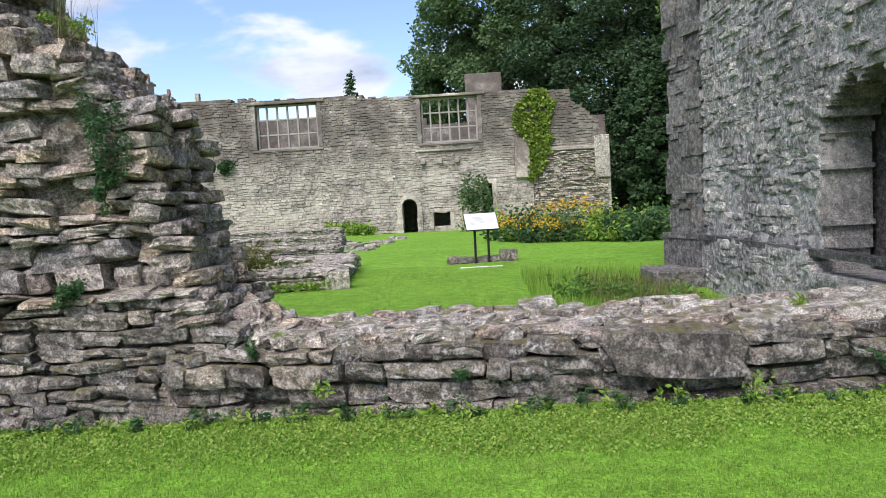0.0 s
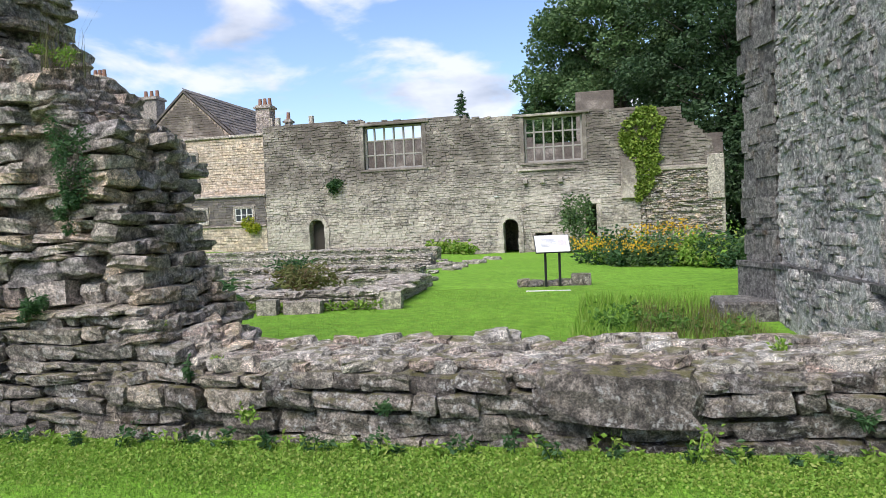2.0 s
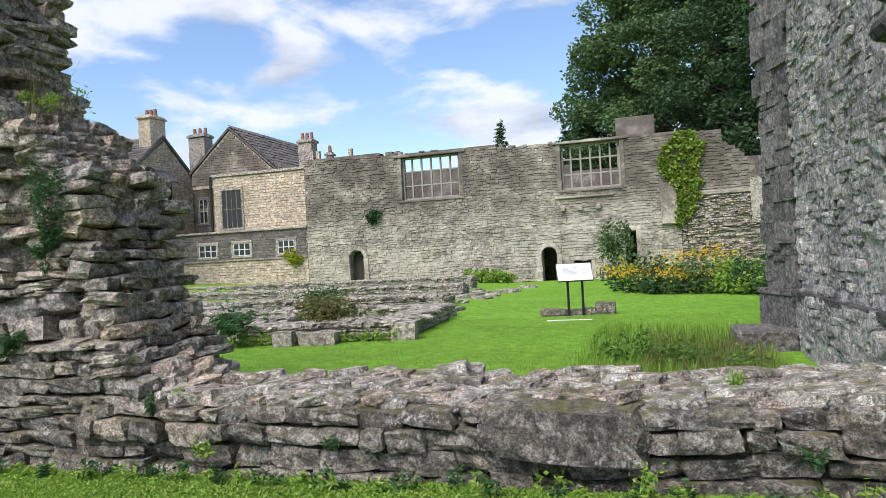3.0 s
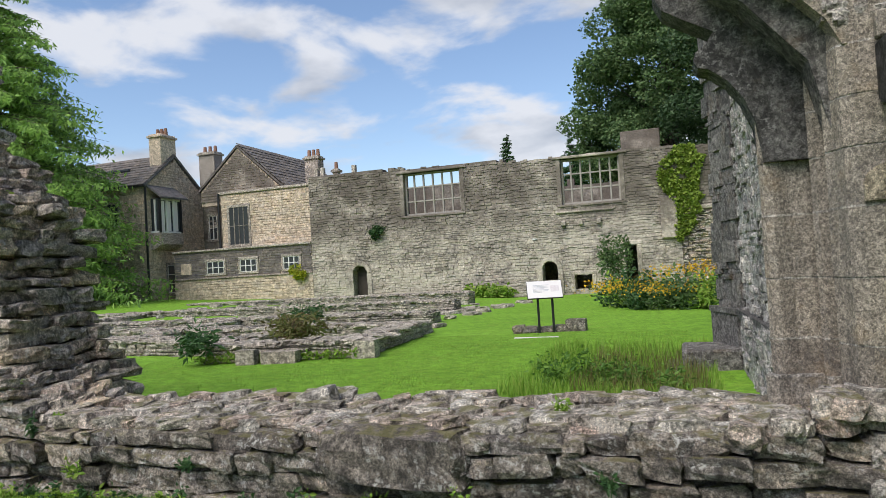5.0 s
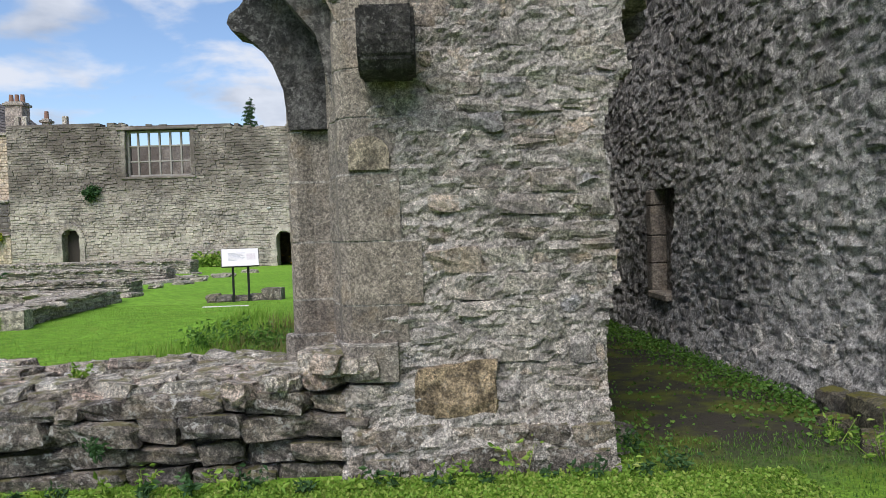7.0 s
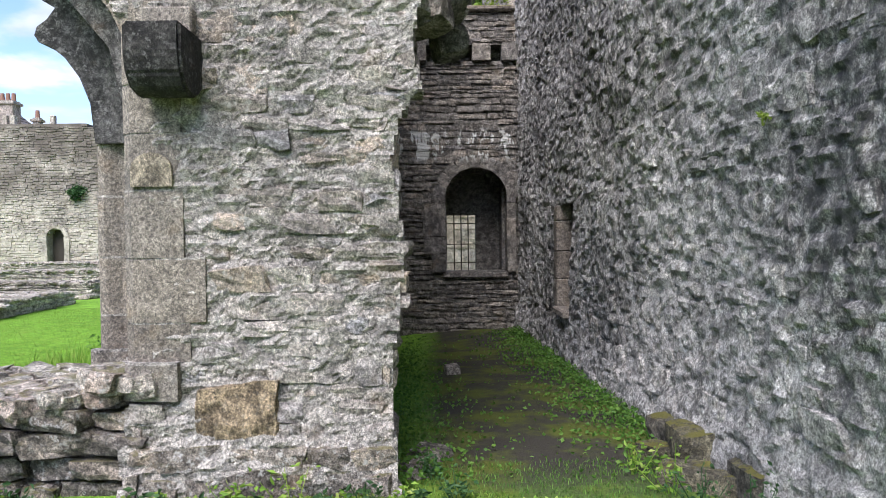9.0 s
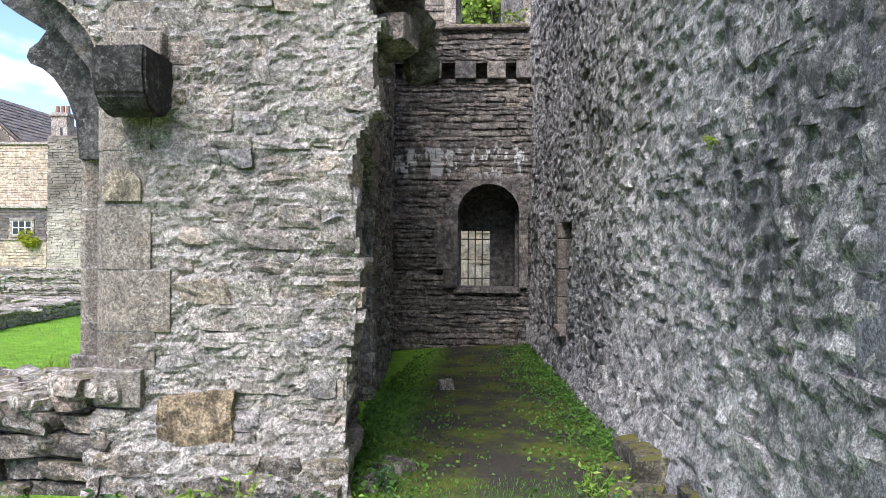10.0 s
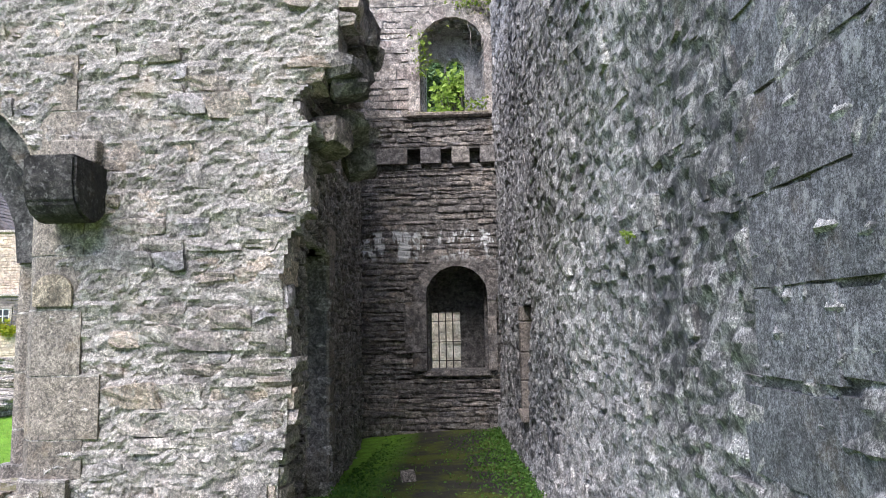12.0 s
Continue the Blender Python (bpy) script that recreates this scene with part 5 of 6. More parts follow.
def build_house():
    # gabled wing
    a = empty("gabled_house", (-41.0, 47.4, 0.4))
    off = -a.location
    hold = empty("wall")
    hold.parent = a
    hold.matrix_basis = Matrix.Translation(off)
    bm = prism(bmesh.new(), [(44.1, -0.5), (44.1, 9.6), (47.4, 12.1), (50.8, 9.4), (50.8, -0.5)], -50.0, -34.75, "x")
    part("wall_core", bm, M_HOUSE_CORE, hold)
    gable = Face((-34.72, 44.1), (-34.72, 50.8))
    stone_face(hold, gable, 0.2, 12.0, lambda s, z: z < 12.05 - abs(s - 3.3) * 0.77, 71, M_HOUSE, 150)
    stone_face(hold, Face((-50.0, 44.07), (-34.75, 44.07)), 0.2, 9.5, lambda s, z: not (11.2 < s < 12.6 and 6.6 < z < 8.6), 72, M_HOUSE, 80)
    roof = empty("roof")
    roof.parent = a
    roof.matrix_basis = Matrix.Translation(off)
    part("roof_deck", prism(bmesh.new(), [(43.8, 9.45), (47.4, 12.2), (51.1, 9.25), (51.1, 9.45), (47.4, 12.42), (43.8, 9.65)], -50.2, -34.55, "x"), M_SLATE, roof)
    slates((-50.2, 43.8, 9.65), (15.6, 0, 0), (0, 3.6, 2.77), 11, 30, roof, M_SLATE, 1)
    part("skylight", boxes(((-40.2, 45.5, 11.15), (-37.6, 46.3, 11.35)), bevel=0.03), M_GLASS, roof)
    part("gutter", boxes(((-50.2, 43.66, 9.5), (-34.5, 43.8, 9.62))), M_BLACK, roof)
    pipe = bmesh.new()
    limb(pipe, (-34.68, 43.98, 0.3), (-34.68, 43.98, 9.5), 0.09, 0.09, 8)
    part("downpipe", pipe, M_BLACK, hold)
    chimney(hold, (-35.9, 46.0, 11.3), (-34.75, 47.8, 14.0), 3, M_HOUSE)
    house_window(hold, (-38.4, 44.03, 6.75), 1.0, 1.6, 2, 2, "-y", M_BLACK)
    house_window(hold, (-34.68, 46.1, 1.2), 0.85, 2.2, 1, 3, "+x")
    # timber oriel on the gable
    o = empty("oriel")
    o.parent = a
    o.matrix_basis = Matrix.Translation(off)
    part("apron", prism(bmesh.new(), [(-34.72, 4.55), (-34.1, 4.75), (-33.75, 5.0), (-33.75, 5.9), (-34.72, 5.9)], 44.4, 47.0, "y"), M_FOUND, o)
    part("casing", boxes(((-34.72, 44.55, 5.9), (-33.9, 46.85, 8.6))), M_GLASS, o)
    for y in (44.45, 45.2, 46.0, 46.8):
        part("post", boxes(((-33.92, y, 5.9), (-33.74, y + 0.14, 8.6)), bevel=0.01), M_WHITE if y in (45.2, 46.0) else M_BLACK, o)
    for z in (5.9, 8.45):
        part("rail", boxes(((-33.9, 44.6, z), (-33.78, 46.8, z + 0.12))), M_WHITE, o)
    for y in (44.9, 45.6, 46.4):
        part("curtain", boxes(((-33.895, y - 0.2, 6.05), (-33.87, y + 0.18, 8.4))), M_WHITE, o)
    part("side_post", boxes(((-34.7, 44.42, 5.9), (-33.9, 44.54, 6.05)), ((-34.3, 44.42, 6.05), (-34.2, 44.54, 8.5))), M_WHITE, o)
    part("lean_to_roof", prism(bmesh.new(), [(-34.74, 9.5), (-33.4, 8.55), (-33.4, 8.7), (-34.74, 9.7)], 44.2, 47.3, "y"), M_SLATE, o)
    tagged(a, "buff stone gabled house with stone-slate roof and white oriel window", "house")

    # hall wing with the large gable, and the link between
    b = empty("hall_house", (-26.0, 50.0, 0.3))
    hold = empty("wall")
    hold.parent = b
    hold.matrix_basis = Matrix.Translation(-b.location)
    part("wall_core", boxes(((-29.3, 46.05, -0.5), (-21.2, 55, 8.5))), M_HOUSE_CORE, hold)
    stone_face(hold, Face((-29.3, 46.02), (-21.2, 46.02)), 4.2, 8.45, lambda s, z: not (0.55 < s < 2.5 and z < 7.6), 73, M_HOUSE, 120)
    part("parapet", boxes(((-29.5, 45.88, 8.5), (-21.1, 46.4, 8.7)), bevel=0.04), M_FOUND, hold)
    part("gable", prism(bmesh.new(), [(-32.6, 9.2), (-28.98, 12.4), (-24.9, 8.7), (-24.9, 8.0), (-32.6, 8.0)], 48.0, 48.6, "y"), M_HOUSE_CORE, hold)
    stone_face(hold, Face((-32.6, 47.97), (-24.9, 47.97)), 8.3, 12.3, lambda s, z: z < 12.3 - abs(s - 3.62) * 0.9, 74, M_FAR, 80)
    roof = empty("roof")
    roof.parent = b
    roof.matrix_basis = Matrix.Translation(-b.location)
    part("roof_deck", prism(bmesh.new(), [(-32.8, 9.15), (-28.98, 12.5), (-24.6, 8.6), (-24.6, 8.8), (-28.98, 12.7), (-32.8, 9.35)], 47.9, 60.0, "y"), M_SLATE, roof)
    slates((-24.6, 47.9, 8.85), (0, 12, 0), (-4.38, 0, 3.9), 12, 26, roof, M_SLATE, 2)
    chimney(hold, (-24.4, 50.5, 8.5), (-23.2, 51.5, 11.6), 3)
    chimney(hold, (-22.7, 52.0, 8.5), (-22.2, 52.5, 10.6), 1)
    house_window(hold, (-28.6, 46.0, 4.6), 1.7, 2.85, 4, 2, "-y", M_INNER)
    pipe = bmesh.new()
    limb(pipe, (-29.45, 45.9, 0.5), (-29.45, 45.9, 8.6), 0.1, 0.1, 8)
    part("downpipe", pipe, M_BLACK, hold)
    part("link_wall", boxes(((-34.9, 51.0, -0.5), (-29.2, 56, 9.6))), M_FAR, hold)
    stone_face(hold, Face((-34.75, 50.97), (-29.3, 50.97)), 3.5, 9.5, lambda s, z: True, 75, M_FAR, 60)
    house_window(hold, (-34.2, 50.94, 5.5), 0.8, 2.0, 2, 2, "-y")
    house_window(hold, (-32.6, 50.94, 5.5), 0.8, 2.0, 2, 2, "-y")
    part("link_roof", prism(bmesh.new(), [(-35.0, 9.6), (-33.6, 11.2), (-32.0, 9.6)], 50.8, 58, "y"), M_SLATE, hold)
    chimney(hold, (-35.2, 51.2, 9.4), (-33.6, 52.4, 13.2), 3)
    tagged(b, "stone hall house with steep slate gable and tall traceried window", "house")

    # low service range in front
    c = empty("service_range", (-27.0, 45.5, 0.2))
    hold = empty("wall")
    hold.parent = c
    hold.matrix_basis = Matrix.Translation(-c.location)
    part("wall_core", boxes(((-33.1, 45.03, -0.5), (-21.06, 46.0, 4.2))), M_HOUSE_CORE, hold)
    wins = [(-30.05, 1.5), (-27.1, 1.4), (-23.4, 1.3)]
    gap = lambda s, z: not any(x - 0.2 < -33.1 + s < x + w + 0.2 and 2.3 < z < 3.6 for x, w in wins)
    stone_face(hold, Face((-33.1, 45.0), (-21.06, 45.0)), 2.2, 4.15, gap, 76, M_SLATE, 120)
    stone_face(hold, Face((-33.1, 44.97), (-21.06, 44.97)), -0.2, 2.1, gap, 77, M_HOUSE, 120)
    part("string_course", boxes(((-33.1, 44.84, 2.08), (-21.06, 45.05, 2.2)), bevel=0.02), M_FOUND, hold)
    part("coping", boxes(((-33.2, 44.85, 4.18), (-21.06, 46.0, 4.34)), bevel=0.03), M_FOUND, hold)
    for x, w in wins:
        house_window(hold, (x, 44.98, 2.48), w, 0.88, 3, 2, "-y")
    part("blocked_window", boxes(((-32.45, 44.93, 2.5), (-31.5, 45.02, 3.35)), bevel=0.02), M_HOUSE, hold)
    tagged(c, "low stone service range with three white mullioned windows", "building")
    for x, z in ((-20.6, 8.9), (-20.1, 8.9), (-17.6, 8.85)):
        pot = part("chimney_pot", boxes(((-0.15, -0.15, 0), (0.15, 0.15, 0.7)), bevel=0.03), M_FOUND)
        pot.location = (x, 45.5, z)
        tagged(pot, "small stone chimney pot on the wall head", "chimney pot", "chimney pots")


build_house()


# ---- excavated foundations ----
def build_foundations():
    runs = [((-6.3, 13.85), (-2.75, 14.6), 0.8, 0.40), ((-2.75, 14.6), (-3.15, 19.2), 0.8, 0.38), ((-13.2, 16.3), (-6.4, 15.1), 0.8, 0.42), ((-16.5, 20.2), (-3.3, 19.4), 0.9, 0.36),
            ((-6.4, 15.0), (-7.4, 20.0), 0.7, 0.36), ((-11.2, 16.2), (-12.8, 25.0), 0.7, 0.36), ((-24.0, 24.6), (-4.6, 24.0), 0.9, 0.34), ((-30.0, 30.5), (-5.6, 29.6), 1.0, 0.34), ((-20.0, 20.6), (-22.5, 30.0), 0.8, 0.34), ((-26.0, 37.5), (-7.0, 36.5), 1.1, 0.4)]
    r = random.Random(81)
    for i, (a, b, wide, high) in enumerate(runs):
        face = Face(a, b)
        mid = face.at(face.length / 2, 0)
        g = ground_z(mid.x, mid.y)
        wall = core("foundation_wall_%d" % (i + 1), face, g - 0.4, g + high - 0.06, lambda s, z: True, wide, M_FOUND, 0.3, 0.02)
        tagged(wall, "knee-high excavated foundation wall of mossy grey stone in the lawn", "wall", kind="structure")
        near = i < 5
        back = Face(tuple((face.at(face.length, 0) - face.n * wide)[:2]), tuple((face.at(0, 0) - face.n * wide)[:2]))
        end = Face(tuple(face.at(face.length, 0)[:2]), tuple((face.at(face.length, 0) - face.n * wide)[:2]))
        st = courses(face, g - 0.1, g + high - 0.04, lambda s, z: True, (0.07, 0.13), (0.2, 0.6), (0.02, 0.06), 0.2, 0.014, 3, r=r)
        st += courses(end, g - 0.1, g + high - 0.04, lambda s, z: True, (0.07, 0.13), (0.2, 0.5), (0.02, 0.06), 0.2, 0.014, 3, r=r)
        st += courses(back, g - 0.1, g + high - 0.04, lambda s, z: True, (0.07, 0.13), (0.2, 0.6), (0.02, 0.06), 0.2, 0.014, 3, r=r)
        s = 0.1
        while s < face.length:
            d = 0.1
            while d < wide:
                w = r.uniform(0.25, 0.55)
                p = face.at(s, g + high - 0.05 + r.uniform(-0.02, 0.03), -d)
                st.append(Matrix.Translation(p) @ Euler((r.uniform(-0.06, 0.06), r.uniform(-0.06, 0.06), r.uniform(0, 3))).to_matrix().to_4x4() @ Matrix.Diagonal((w, r.uniform(0.2, 0.4), 0.1, 1)))
                d += 0.3
            s += 0.36
        lay(wall, st, M_FOUND, limit=150 if near else 40, focus=(-2.7, 14.6, 0.3))
    rub = []
    for i in range(260):
        x, y = r.uniform(-24, -3.6), r.uniform(15.5, 37)
        if y > 20.5 or r.random() < 0.5:
            rub.append(Matrix.Translation((x, y, ground_z(x, y) + 0.04)) @ Matrix.Rotation(r.uniform(0, 3), 4, "Z") @ Matrix.Diagonal((r.uniform(0.3, 0.8), r.uniform(0.25, 0.5), r.uniform(0.1, 0.25), 1)))
    base = empty("rubble_spread", (-12, 24, 0))
    base.location = (0, 0, 0)
    lay(base, rub, M_FOUND, limit=0, rest="scattered_stones")
    tagged(base, "loose grey stones scattered over the excavated rooms", "rubble", kind="stuff")
    for x, y, sx, sy, sz in ((-4.4, 13.9, 0.75, 0.35, 0.3), (-5.1, 13.7, 0.4, 0.3, 0.36), (-2.75, 14.65, 0.5, 0.45, 0.42)):
        ob = new("foundation_block", piece_mesh("square", 2, M_FOUND))
        ob.matrix_world = Matrix.Translation((x, y, ground_z(x, y) + sz / 2 - 0.05)) @ Matrix.Rotation(0.2, 4, "Z") @ Matrix.Diagonal((sx, sy, sz, 1))
        tagged(ob, "squared grey block lying against the foundation wall", "stone", "foundation blocks")


build_foundations()


# ---- interpretation sign and its plinth ----
def build_sign():
    g = ground_z(0.4, 19.2)
    ob = empty("information_sign", (0.39, 19.15, g))
    turn = Matrix.Rotation(0.29, 4, "Z")
    ob.matrix_world = Matrix.Translation((0.39, 19.15, g)) @ turn
    for x in (-0.19, 0.19):
        part("post", boxes(((x - 0.03, -0.03, -0.1), (x + 0.03, 0.03, 1.12)), bevel=0.006), M_BLACK, ob)
    tilt = Matrix.Translation((0, -0.02, 1.15)) @ Matrix.Rotation(radians(-32), 4, "X")
    def tilted(bm):
        bmesh.ops.transform(bm, matrix=tilt, verts=bm.verts)
        return bm
    part("panel_frame", tilted(boxes(((-0.47, -0.01, -0.27), (0.47, 0.03, 0.27)), bevel=0.006)), M_BLACK, ob)
    panel = part("panel", tilted(boxes(((-0.455, -0.018, -0.255), (0.455, -0.011, 0.255)))), M_PANEL, ob, "pale printed panel with faint grey text")
    for i in range(7):
        z = 0.12 - i * 0.035
        part("text_line", tilted(boxes(((-0.3, -0.0215, z), (-0.3 + (0.42, 0.36, 0.4, 0.3, 0.41, 0.38, 0.22)[i], -0.0185, z + 0.013)))), M_INK, panel)
    part("drawing", tilted(boxes(((0.16, -0.0215, -0.08), (0.38, -0.0185, 0.1)))), plain_material("pale_drawing", (0.60, 0.55, 0.56), 0.4, 0.5, 20), panel)
    tagged(ob, "white tilted information panel on two black posts in the lawn", "sign")
    r = random.Random(9)
    for i, (x, w, h) in enumerate(((-0.42, 0.34, 0.22), (-0.1, 0.36, 0.2), (0.28, 0.4, 0.18), (0.68, 0.4, 0.2), (1.12, 0.5, 0.34))):
        st = new("plinth_stone", piece_mesh("square" if i == 4 else "rough", i, M_LOW))
        st.matrix_world = Matrix.Translation((x, 19.45 + 0.1 * x, g + h / 2 - 0.03)) @ Matrix.Rotation(0.2 + r.uniform(-0.2, 0.2), 4, "Z") @ Matrix.Diagonal((w, 0.45, h, 1))
        tagged(st, "reddish-grey footing stone beneath the information sign", "stone", "footing stones")
    strip = part("edging_strip", boxes(((-0.55, -0.04, -0.03), (0.55, 0.04, 0.025)), bevel=0.008), M_PANEL)
    strip.matrix_world = Matrix.Translation((0.35, 17.9, ground_z(0.35, 17.9))) @ Matrix.Rotation(0.03, 4, "Z")
    tagged(strip, "narrow pale stone strip set flush in the lawn", "kerb")


build_sign()


# ---- planting ----
def build_plants():
    g = np.random.default_rng(5)
    r = random.Random(15)
    # lawn blades in the foreground
    def scatter(n, x0, x1, y0, y1):
        x, y = g.uniform(x0, x1, n), g.uniform(y0, y1, n)
        return np.stack([x, y, [ground_z(a, b) + 0.03 * noise.noise((a * 0.7, b * 0.7, 0)) - 0.004 for a, b in zip(x, y)]], 1)
    near = scatter(110000, -4.5, 7.2, 2.7, 5.6)
    ob = blades("grass_sward", near, 0.038, M_BLADE, lean=1.3, width=0.0025)
    tagged(ob, "short bright green lawn grass along the wall", "grass", kind="stuff")
    far = scatter(60000, -8.0, 3.9, 6.6, 19.0)
    ob = blades("grass_sward", far, 0.035, M_BLADE, lean=1.3, width=0.005, seed=4)
    tagged(ob, "mown green lawn grass inside the ruin", "grass", kind="stuff")
    # clover and weeds along the wall foot
    n = 100000
    x = g.uniform(-5, 7.6, n)
    d = np.abs(g.normal(size=n)) * (0.46 + 0.14 * np.sin(x * 2.1) + 0.1 * np.sin(x * 5.3))
    keep = (d < 0.95) & ((x < 6.5) | (d > 0.1))
    pts = np.stack([x, 5.40 + 0.02 * x - d, 0.015 + g.uniform(0, 0.06, n) ** 1.3 * np.exp(-2 * d)], 1)[keep]
    ob = leaves("clover_carpet", pts, M_WEED, None, (0.012, 0.032), 0.8, 1.2, seed=6)
    tagged(ob, "low clover and weeds growing along the foot of the wall", "weeds", kind="stuff")
    n = 60000
    x = g.uniform(6.2, 8.6, n)
    y = g.uniform(5.7, 13.6, n)
    edge = np.minimum(np.abs(x - (6.35 - 0.085 * (y - 6.5))), np.abs(8.6 - 0.05 * (y - 6) - x))
    keep = (g.uniform(size=n) < np.exp(-edge * 4.2)) & (x < 8.6 - 0.05 * (y - 6)) & (x > 6.35 - 0.085 * (y - 6.5))
    pts = np.stack([x, y, np.array([ground_z(a, b) for a, b in zip(x, y)]) + g.uniform(0, 0.12, n) * np.exp(-edge)], 1)[keep]
    ob = leaves("passage_weeds", pts, M_NETTLE, None, (0.02, 0.05), 0.7, 1.4, seed=7)
    tagged(ob, "leafy green weeds growing along the passage walls", "weeds", kind="stuff")
    ob = blades("grass_tufts", scatter(9000, 6.6, 8.6, 3.5, 6.2), 0.035, M_NETTLE, lean=1.2, width=0.003, seed=8)
    tagged(ob, "uneven grass at the mouth of the passage", "grass", kind="stuff")
    # single weeds against the wall
    for i in range(64):
        x = -4.5 + i * 0.178 + r.uniform(-0.12, 0.12)
        h = r.uniform(0.08, 0.2) * (1.6 if i % 9 == 4 else 1)
        tuft("weed", (x, 5.36 + 0.02 * x - r.uniform(0.0, 0.12), 0), 44, (h * 0.8, h * 0.6), (0.03, 0.07), (M_WEED, M_BUSH)[i % 2], "leafy green weed at the foot of the low wall", "weed", 100 + i, h)["group"] = "weeds at the wall foot"
    for i, (x, y, z, h) in enumerate(((2.22, 5.26, 0, 0.34), (6.9, 5.5, 0, 0.2), (8.25, 5.55, 0.0, 0.3), (8.5, 5.0, 0, 0.34), (8.1, 5.9, 0, 0.22), (8.35, 5.3, 0, 0.28), (8.6, 4.6, 0, 0.24), (6.75, 5.9, 0, 0.16), (2.9, 5.95, 0.62, 0.12), (-1.55, 5.45, 0.5, 0.16), (-1.35, 5.55, 0.58, 0.1), (0.1, 5.4, 0.28, 0.1), (-2.0, 5.6, 0.75, 0.2), (3.3, 5.4, 0.25, 0.14), (-1.0, 5.36, 0.2, 0.12))):
        tuft("weed", (x, y, z), 70, (h * 0.8, h * 0.5), (0.025, 0.06), (M_WEED, M_BUSH)[i % 2], "broad-leaved green weed rooted in the stonework", "weed", 200 + i, h)
    # growth on the broken wall
    for i, (x, y, z, h, w) in enumerate(((-2.72, 5.62, 2.3, 0.5, 0.22), (-2.75, 5.7, 2.55, 0.35, 0.2), (-2.8, 6.2, 2.72, 0.16, 0.25), (-3.3, 6.1, 3.3, 0.25, 0.25), (-2.75, 5.6, 1.95, 0.26, 0.1), (-3.05, 5.55, 1.15, 0.2, 0.12))):
        bush("wall_plant", (x, y - 0.02, z), 900, (w * 0.8, 0.12, h * 0.62), (0.015, 0.045), (M_BUSH, M_WEED)[i in (2, 3)], "trailing green plant growing on the broken wall", "plant", 300 + i)
    pts = np.stack([g.normal(-3.3, 0.14, 60), g.normal(6.2, 0.15, 60), np.full(60, 3.2)], 1)
    ob = blades("grass_tuft", pts, 0.75, M_DRY, lean=0.5, width=0.003, seed=11)
    tagged(ob, "thin dry grass stems on top of the broken wall", "grass")
    # nettles and dry grass near the tower foot
    for i in range(8):
        x, y = r.uniform(1.8, 3.7), r.uniform(11.0, 13.6)
        tuft("nettle_clump", (x, y, ground_z(x, y)), 200, (0.4, 0.4), (0.05, 0.13), M_NETTLE, "green nettles by the tower plinth", "weeds", 400 + i, r.uniform(0.2, 0.42))
    ob = blades("tall_grass", scatter(1800, 2.2, 4.1, 11.0, 14.6), 0.45, M_DRY, lean=0.6, width=0.005, seed=12)
    tagged(ob, "tall uncut reddish-brown grass beside the tower plinth", "grass", kind="stuff")
    ob = blades("tall_grass", scatter(5000, 1.2, 4.3, 10.2, 16.0), 0.3, M_BLADE, lean=0.7, width=0.006, seed=13)
    tagged(ob, "rough green grass beside the tower plinth", "grass", kind="stuff")
    # flower bed
    for i in range(40):
        f = r.random()
        x, y = 0.9 + 6.3 * f, 27.6 - 3.2 * f + r.uniform(0.2, 3.4)
        h = r.uniform(0.6, 1.25)
        tuft("border_plant", (x, y, ground_z(x, y)), 360, (0.75, 0.75), (0.1, 0.24), (M_BUSH, M_WEED, M_TREE)[i % 3], "leafy green perennial in the flower border", "plant", 500 + i, h)
    heads = []
    for cx, cy, cz, sx, n in ((1.25, 27.3, 0.72, 0.55, 230), (3.2, 26.6, 0.62, 0.55, 230), (3.9, 28.3, 1.2, 0.7, 260), (2.3, 28.0, 0.85, 0.5, 90), (5.0, 27.0, 0.9, 0.5, 60), (4.6, 28.6, 1.3, 0.4, 90)):
        heads.append(np.stack([g.normal(cx, sx, n), g.normal(cy, 0.35, n), g.normal(cz, 0.13, n)], 1))
    ob = leaves("yellow_flowers", np.concatenate(heads), M_PETAL, None, (0.05, 0.10), 0.9, 1.1, seed=14)
    tagged(ob, "bright yellow flower heads massed over the border", "flowers", kind="stuff")
    bush("shrub", (0.2, 42.8, 1.25), 2400, (1.35, 0.9, 1.75), (0.1, 0.26), M_TREE, "rounded mid green shrub in front of the range", "shrub", 600)
    for i in range(7):
        tuft("hosta", (-9.3 + i * 0.45, 44.0, -0.3), 160, (0.5, 0.4), (0.18, 0.4), M_WEED, "broad-leaved green plant at the foot of the range", "plant", 620 + i, 0.75)
    bush("wall_shrub", (-16.0, 44.75, 4.5), 900, (0.75, 0.3, 0.45), (0.1, 0.22), M_BUSH, "dark green shrub rooted in the range wall", "shrub", 640)
    bush("wall_shrub", (-22.3, 44.7, 2.15), 900, (0.65, 0.3, 0.55), (0.1, 0.24), M_YELLOW, "yellow-green shrub rooted in the service range wall", "shrub", 641)
    for i, (x, y) in enumerate(((-5.9, 16.6), (-5.3, 16.3), (-6.4, 13.5), (-8.7, 22.5))):
        tuft("fern", (x, y, 0.25), 420, (0.8, 0.6), (0.08, 0.25), M_DRY if i < 2 else M_BUSH, "bushy fern growing on the foundation wall", "fern", 650 + i, 0.5, 0.3, shape=3)
    # weeds along the foundation wall
    pts = np.concatenate([np.stack([g.uniform(-6.4, -2.7, 900), 13.75 + 0.21 * (g.uniform(-6.4, -2.7, 900) + 6.3) * 0, g.uniform(-0.02, 0.12, 900)], 1) + g.normal(size=(900, 3)) * np.array([0, 0.08, 0.02])])
    pts[:, 1] += 0.21 * (pts[:, 0] + 6.3)
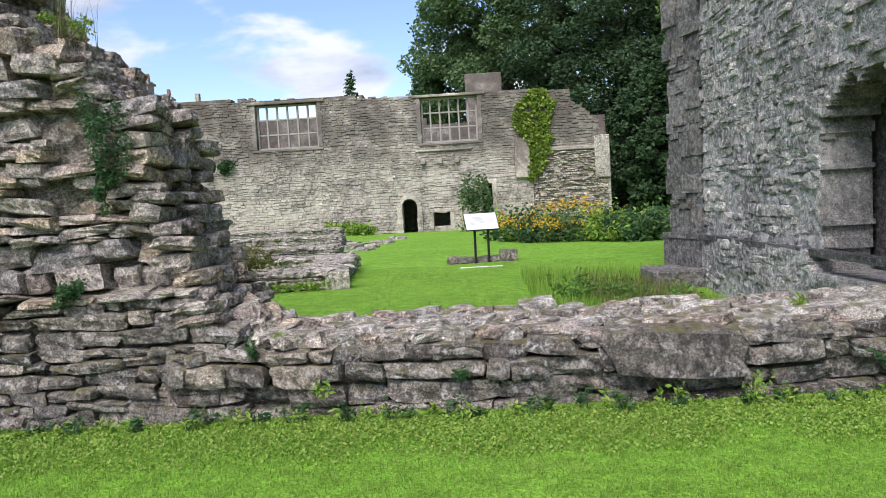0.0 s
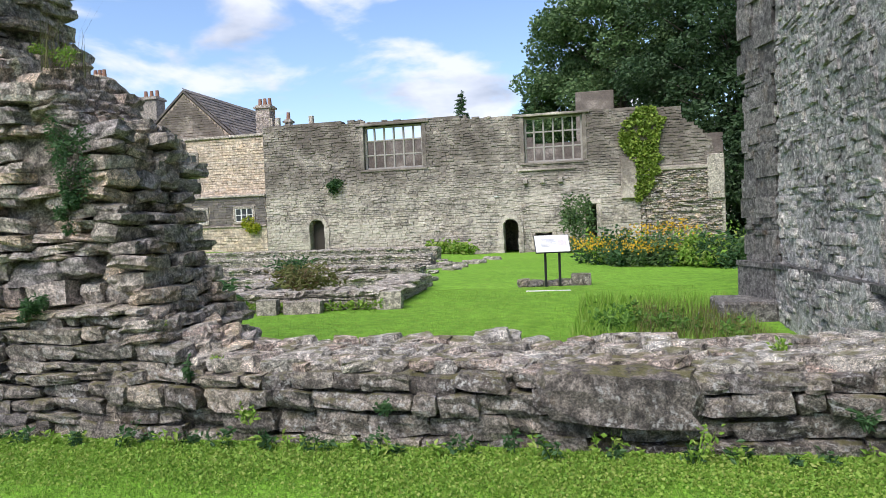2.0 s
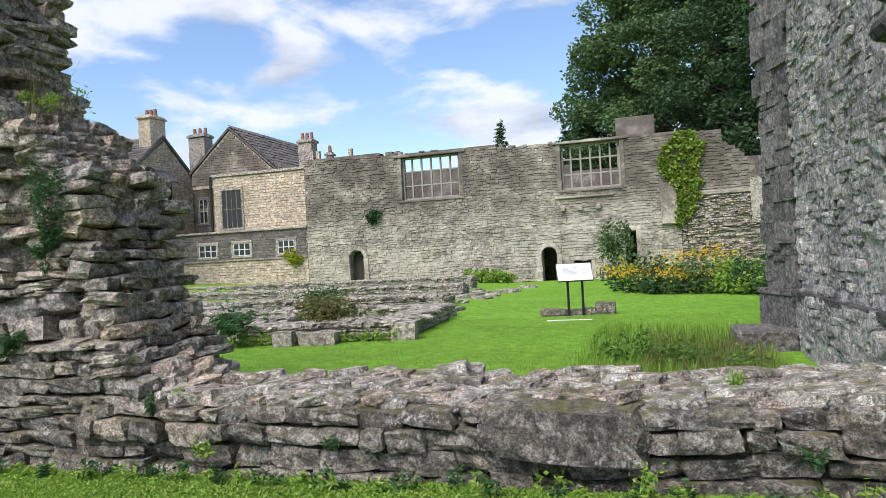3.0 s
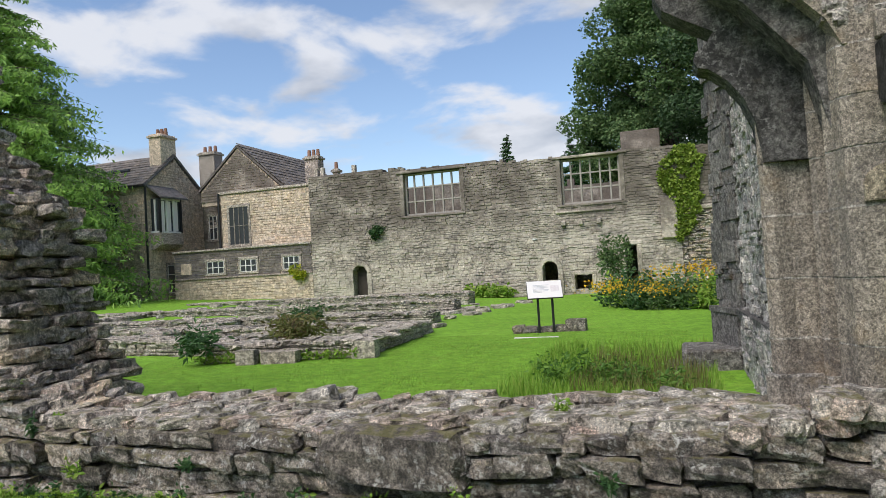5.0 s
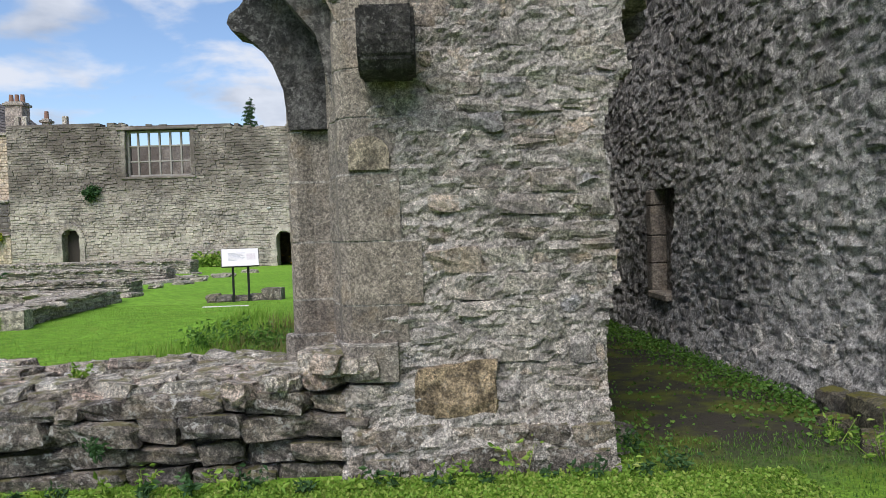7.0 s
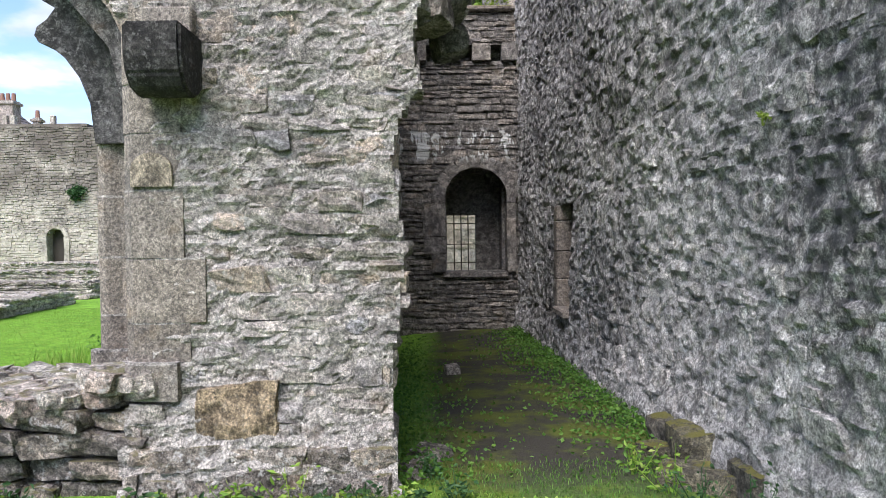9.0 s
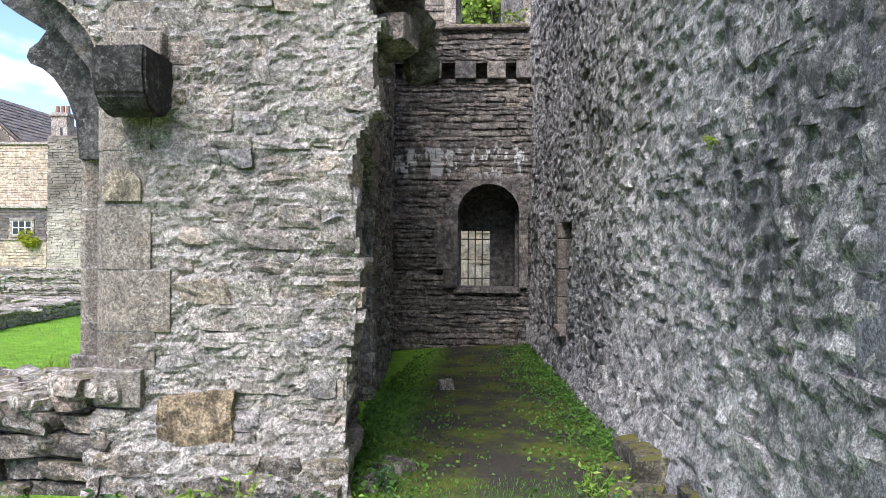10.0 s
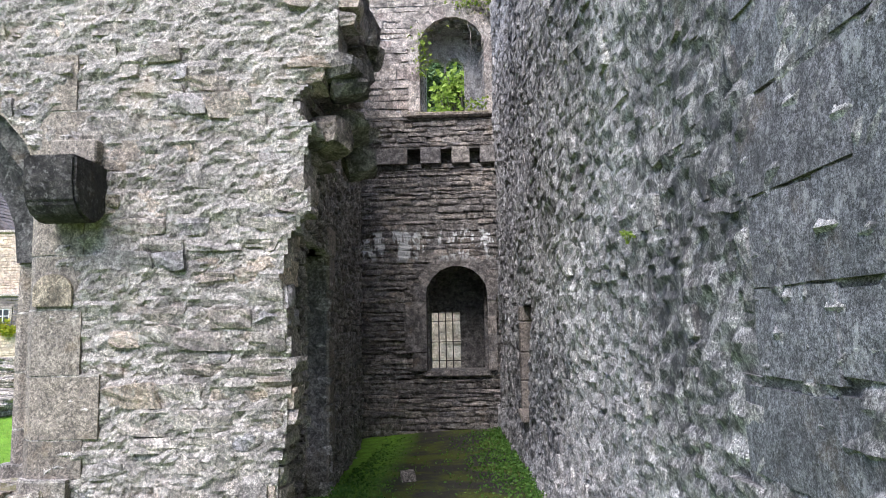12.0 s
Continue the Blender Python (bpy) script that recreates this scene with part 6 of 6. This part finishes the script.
    ob = leaves("foundation_weeds", pts, M_WEED, None, (0.04, 0.12), 0.6, 1.6, seed=15)
    tagged(ob, "green weeds along the foot of the foundation wall", "weeds", kind="stuff")
    # ivy on the range
    n = 5200
    z = g.uniform(2.7, 8.4, n)
    mid = 4.35 + 0.25 * np.sin(z * 1.7)
    half = np.interp(z, [2.7, 3.5, 5.0, 6.5, 7.6, 8.4], [0.25, 0.5, 0.85, 1.2, 1.25, 0.5])
    x = mid + g.uniform(-1, 1, n) * half
    keep = np.array([noise.noise((a * 1.6, b * 1.6, 5)) > -0.28 for a, b in zip(x, z)])
    pts = np.stack([x, 44.9 - np.abs(g.normal(size=n)) * 0.12, z], 1)[keep]
    ob = empty("ivy", (4.4, 44.9, 2.2))
    ob.location = (0, 0, 0)
    leaves("foliage", pts, M_IVY, ob, (0.12, 0.24), 0.2, 1.1, seed=16, droop=0.5)
    for x in (4.1, 4.35, 4.6):
        bm = bmesh.new()
        limb(bm, (x, 44.97, 0.0), (x + r.uniform(-0.4, 0.4), 44.95, 6.5), 0.04, 0.015, 6)
        part("stem", bm, M_BARK, ob)
    tagged(ob, "bright yellow-green ivy climbing the end of the range", "ivy")
    # stems and leaves trailing round the upper window
    ob = empty("creeper", (8.0, 14.2, 6.0))
    ob.location = (0, 0, 0)
    for i in range(6):
        bm = bmesh.new()
        p, rings = Vector((r.uniform(7.6, 8.2), 14.25, 8.4)), []
        while p.z > 5.95:
            rings.append([bm.verts.new(p + Vector((0.008 * math.cos(t), 0.008 * math.sin(t), 0))) for t in (0, 2.1, 4.2)])
            p = p + Vector((r.uniform(-0.1, 0.12), r.uniform(-0.03, 0.03), -r.uniform(0.1, 0.2)))
        for ra, rb in zip(rings, rings[1:]):
            for k in range(3):
                bm.faces.new((ra[k], ra[(k + 1) % 3], rb[(k + 1) % 3], rb[k]))
        part("stem", bm, M_FOUND, ob)
    pts = np.concatenate([np.stack([g.normal(6.9, 0.1, 160), g.normal(14.2, 0.05, 160), g.uniform(6.6, 7.6, 160)], 1), np.stack([g.normal(7.9, 0.25, 200), g.normal(14.2, 0.05, 200), g.normal(8.2, 0.15, 200)], 1), np.stack([g.normal(7.9, 0.12, 90), g.normal(14.1, 0.05, 90), g.normal(6.0, 0.08, 90)], 1)])
    leaves("foliage", pts, M_IVY, ob, (0.04, 0.09), 0.3, 1.3, seed=17, droop=0.4)
    tagged(ob, "bare creeper stems with a few green leaves round the window", "creeper")
    tuft("wall_plant", (8.68, 5.25, 2.28), 40, (0.05, 0.05), (0.02, 0.04), M_IVY, "tiny bright green fern in the passage wall", "plant", 660, 0.06)


build_plants()

# ---- trees ----
broad_tree((4.0, 70.0, -0.4), 30.0, 9.0, 120000, M_TREE, "tall dark green broadleaf tree behind the range", 1, 0.1)
broad_tree((13.0, 60.0, -0.4), 30.0, 8.5, 90000, M_DEEP, "tall dark green broadleaf tree behind the range", 2, 0.03)
broad_tree((19.0, 54.0, -0.4), 28.0, 8.5, 60000, M_DEEP, "tall dark green broadleaf tree beyond the range end", 3, 0.03)
broad_tree((13.0, 49.5, -0.4), 10.0, 3.4, 20000, M_DEEP, "dark green understorey tree by the range end", 4, 0.03)
broad_tree((-3.6, 76.0, -0.4), 17.5, 3.4, 14000, M_TREE, "green broadleaf tree behind the range", 5, 0.25)
broad_tree((7.5, 22.0, -0.4), 9.8, 1.2, 3600, M_IVY, "yellow-green tree seen through the upper window", 6, 0.62, (0.12, 0.24))
broad_tree((18.5, 40.0, -0.4), 25.0, 6.0, 20000, M_TREE, "green broadleaf tree beyond the tower", 7, 0.1)
conifer((-40.0, 36.0, 0.5), 25.0, 13.0, M_CEDAR, "large light green conifer with drooping boughs", 8, 32, 0.3, 22, 0.05, (0.2, 0.55))
conifer((-10.2, 62.0, -0.4), 14.0, 2.6, M_BUSH, "small dark conifer above the wall head", 9, 40, 0.25, 9, 0.3, (0.12, 0.3))
conifer((-4.4, 61.5, -0.4), 13.2, 3.2, M_BUSH, "small dark conifer above the wall head", 10, 36, 0.25, 9, 0.3, (0.12, 0.3))


def far_woods():
    """Distant woods that close the view round the place."""
    g = np.random.default_rng(77)
    pts = []
    for a in np.linspace(0, 2 * np.pi, 150, endpoint=False):
        d = g.uniform(120, 170)
        n = 160
        p = g.normal(size=(n, 3)) * np.array([5, 5, 3.2])
        pts.append(p + np.array([math.cos(a) * d, math.sin(a) * d, 4 + g.uniform(0, 3)]))
    ob = leaves("far_woods", np.concatenate(pts), M_DEEP, None, (1.2, 2.4), 0.4, 1.3, seed=78)
    tagged(ob, "belt of dark green woods in the distance", "woods", kind="stuff")


far_woods()
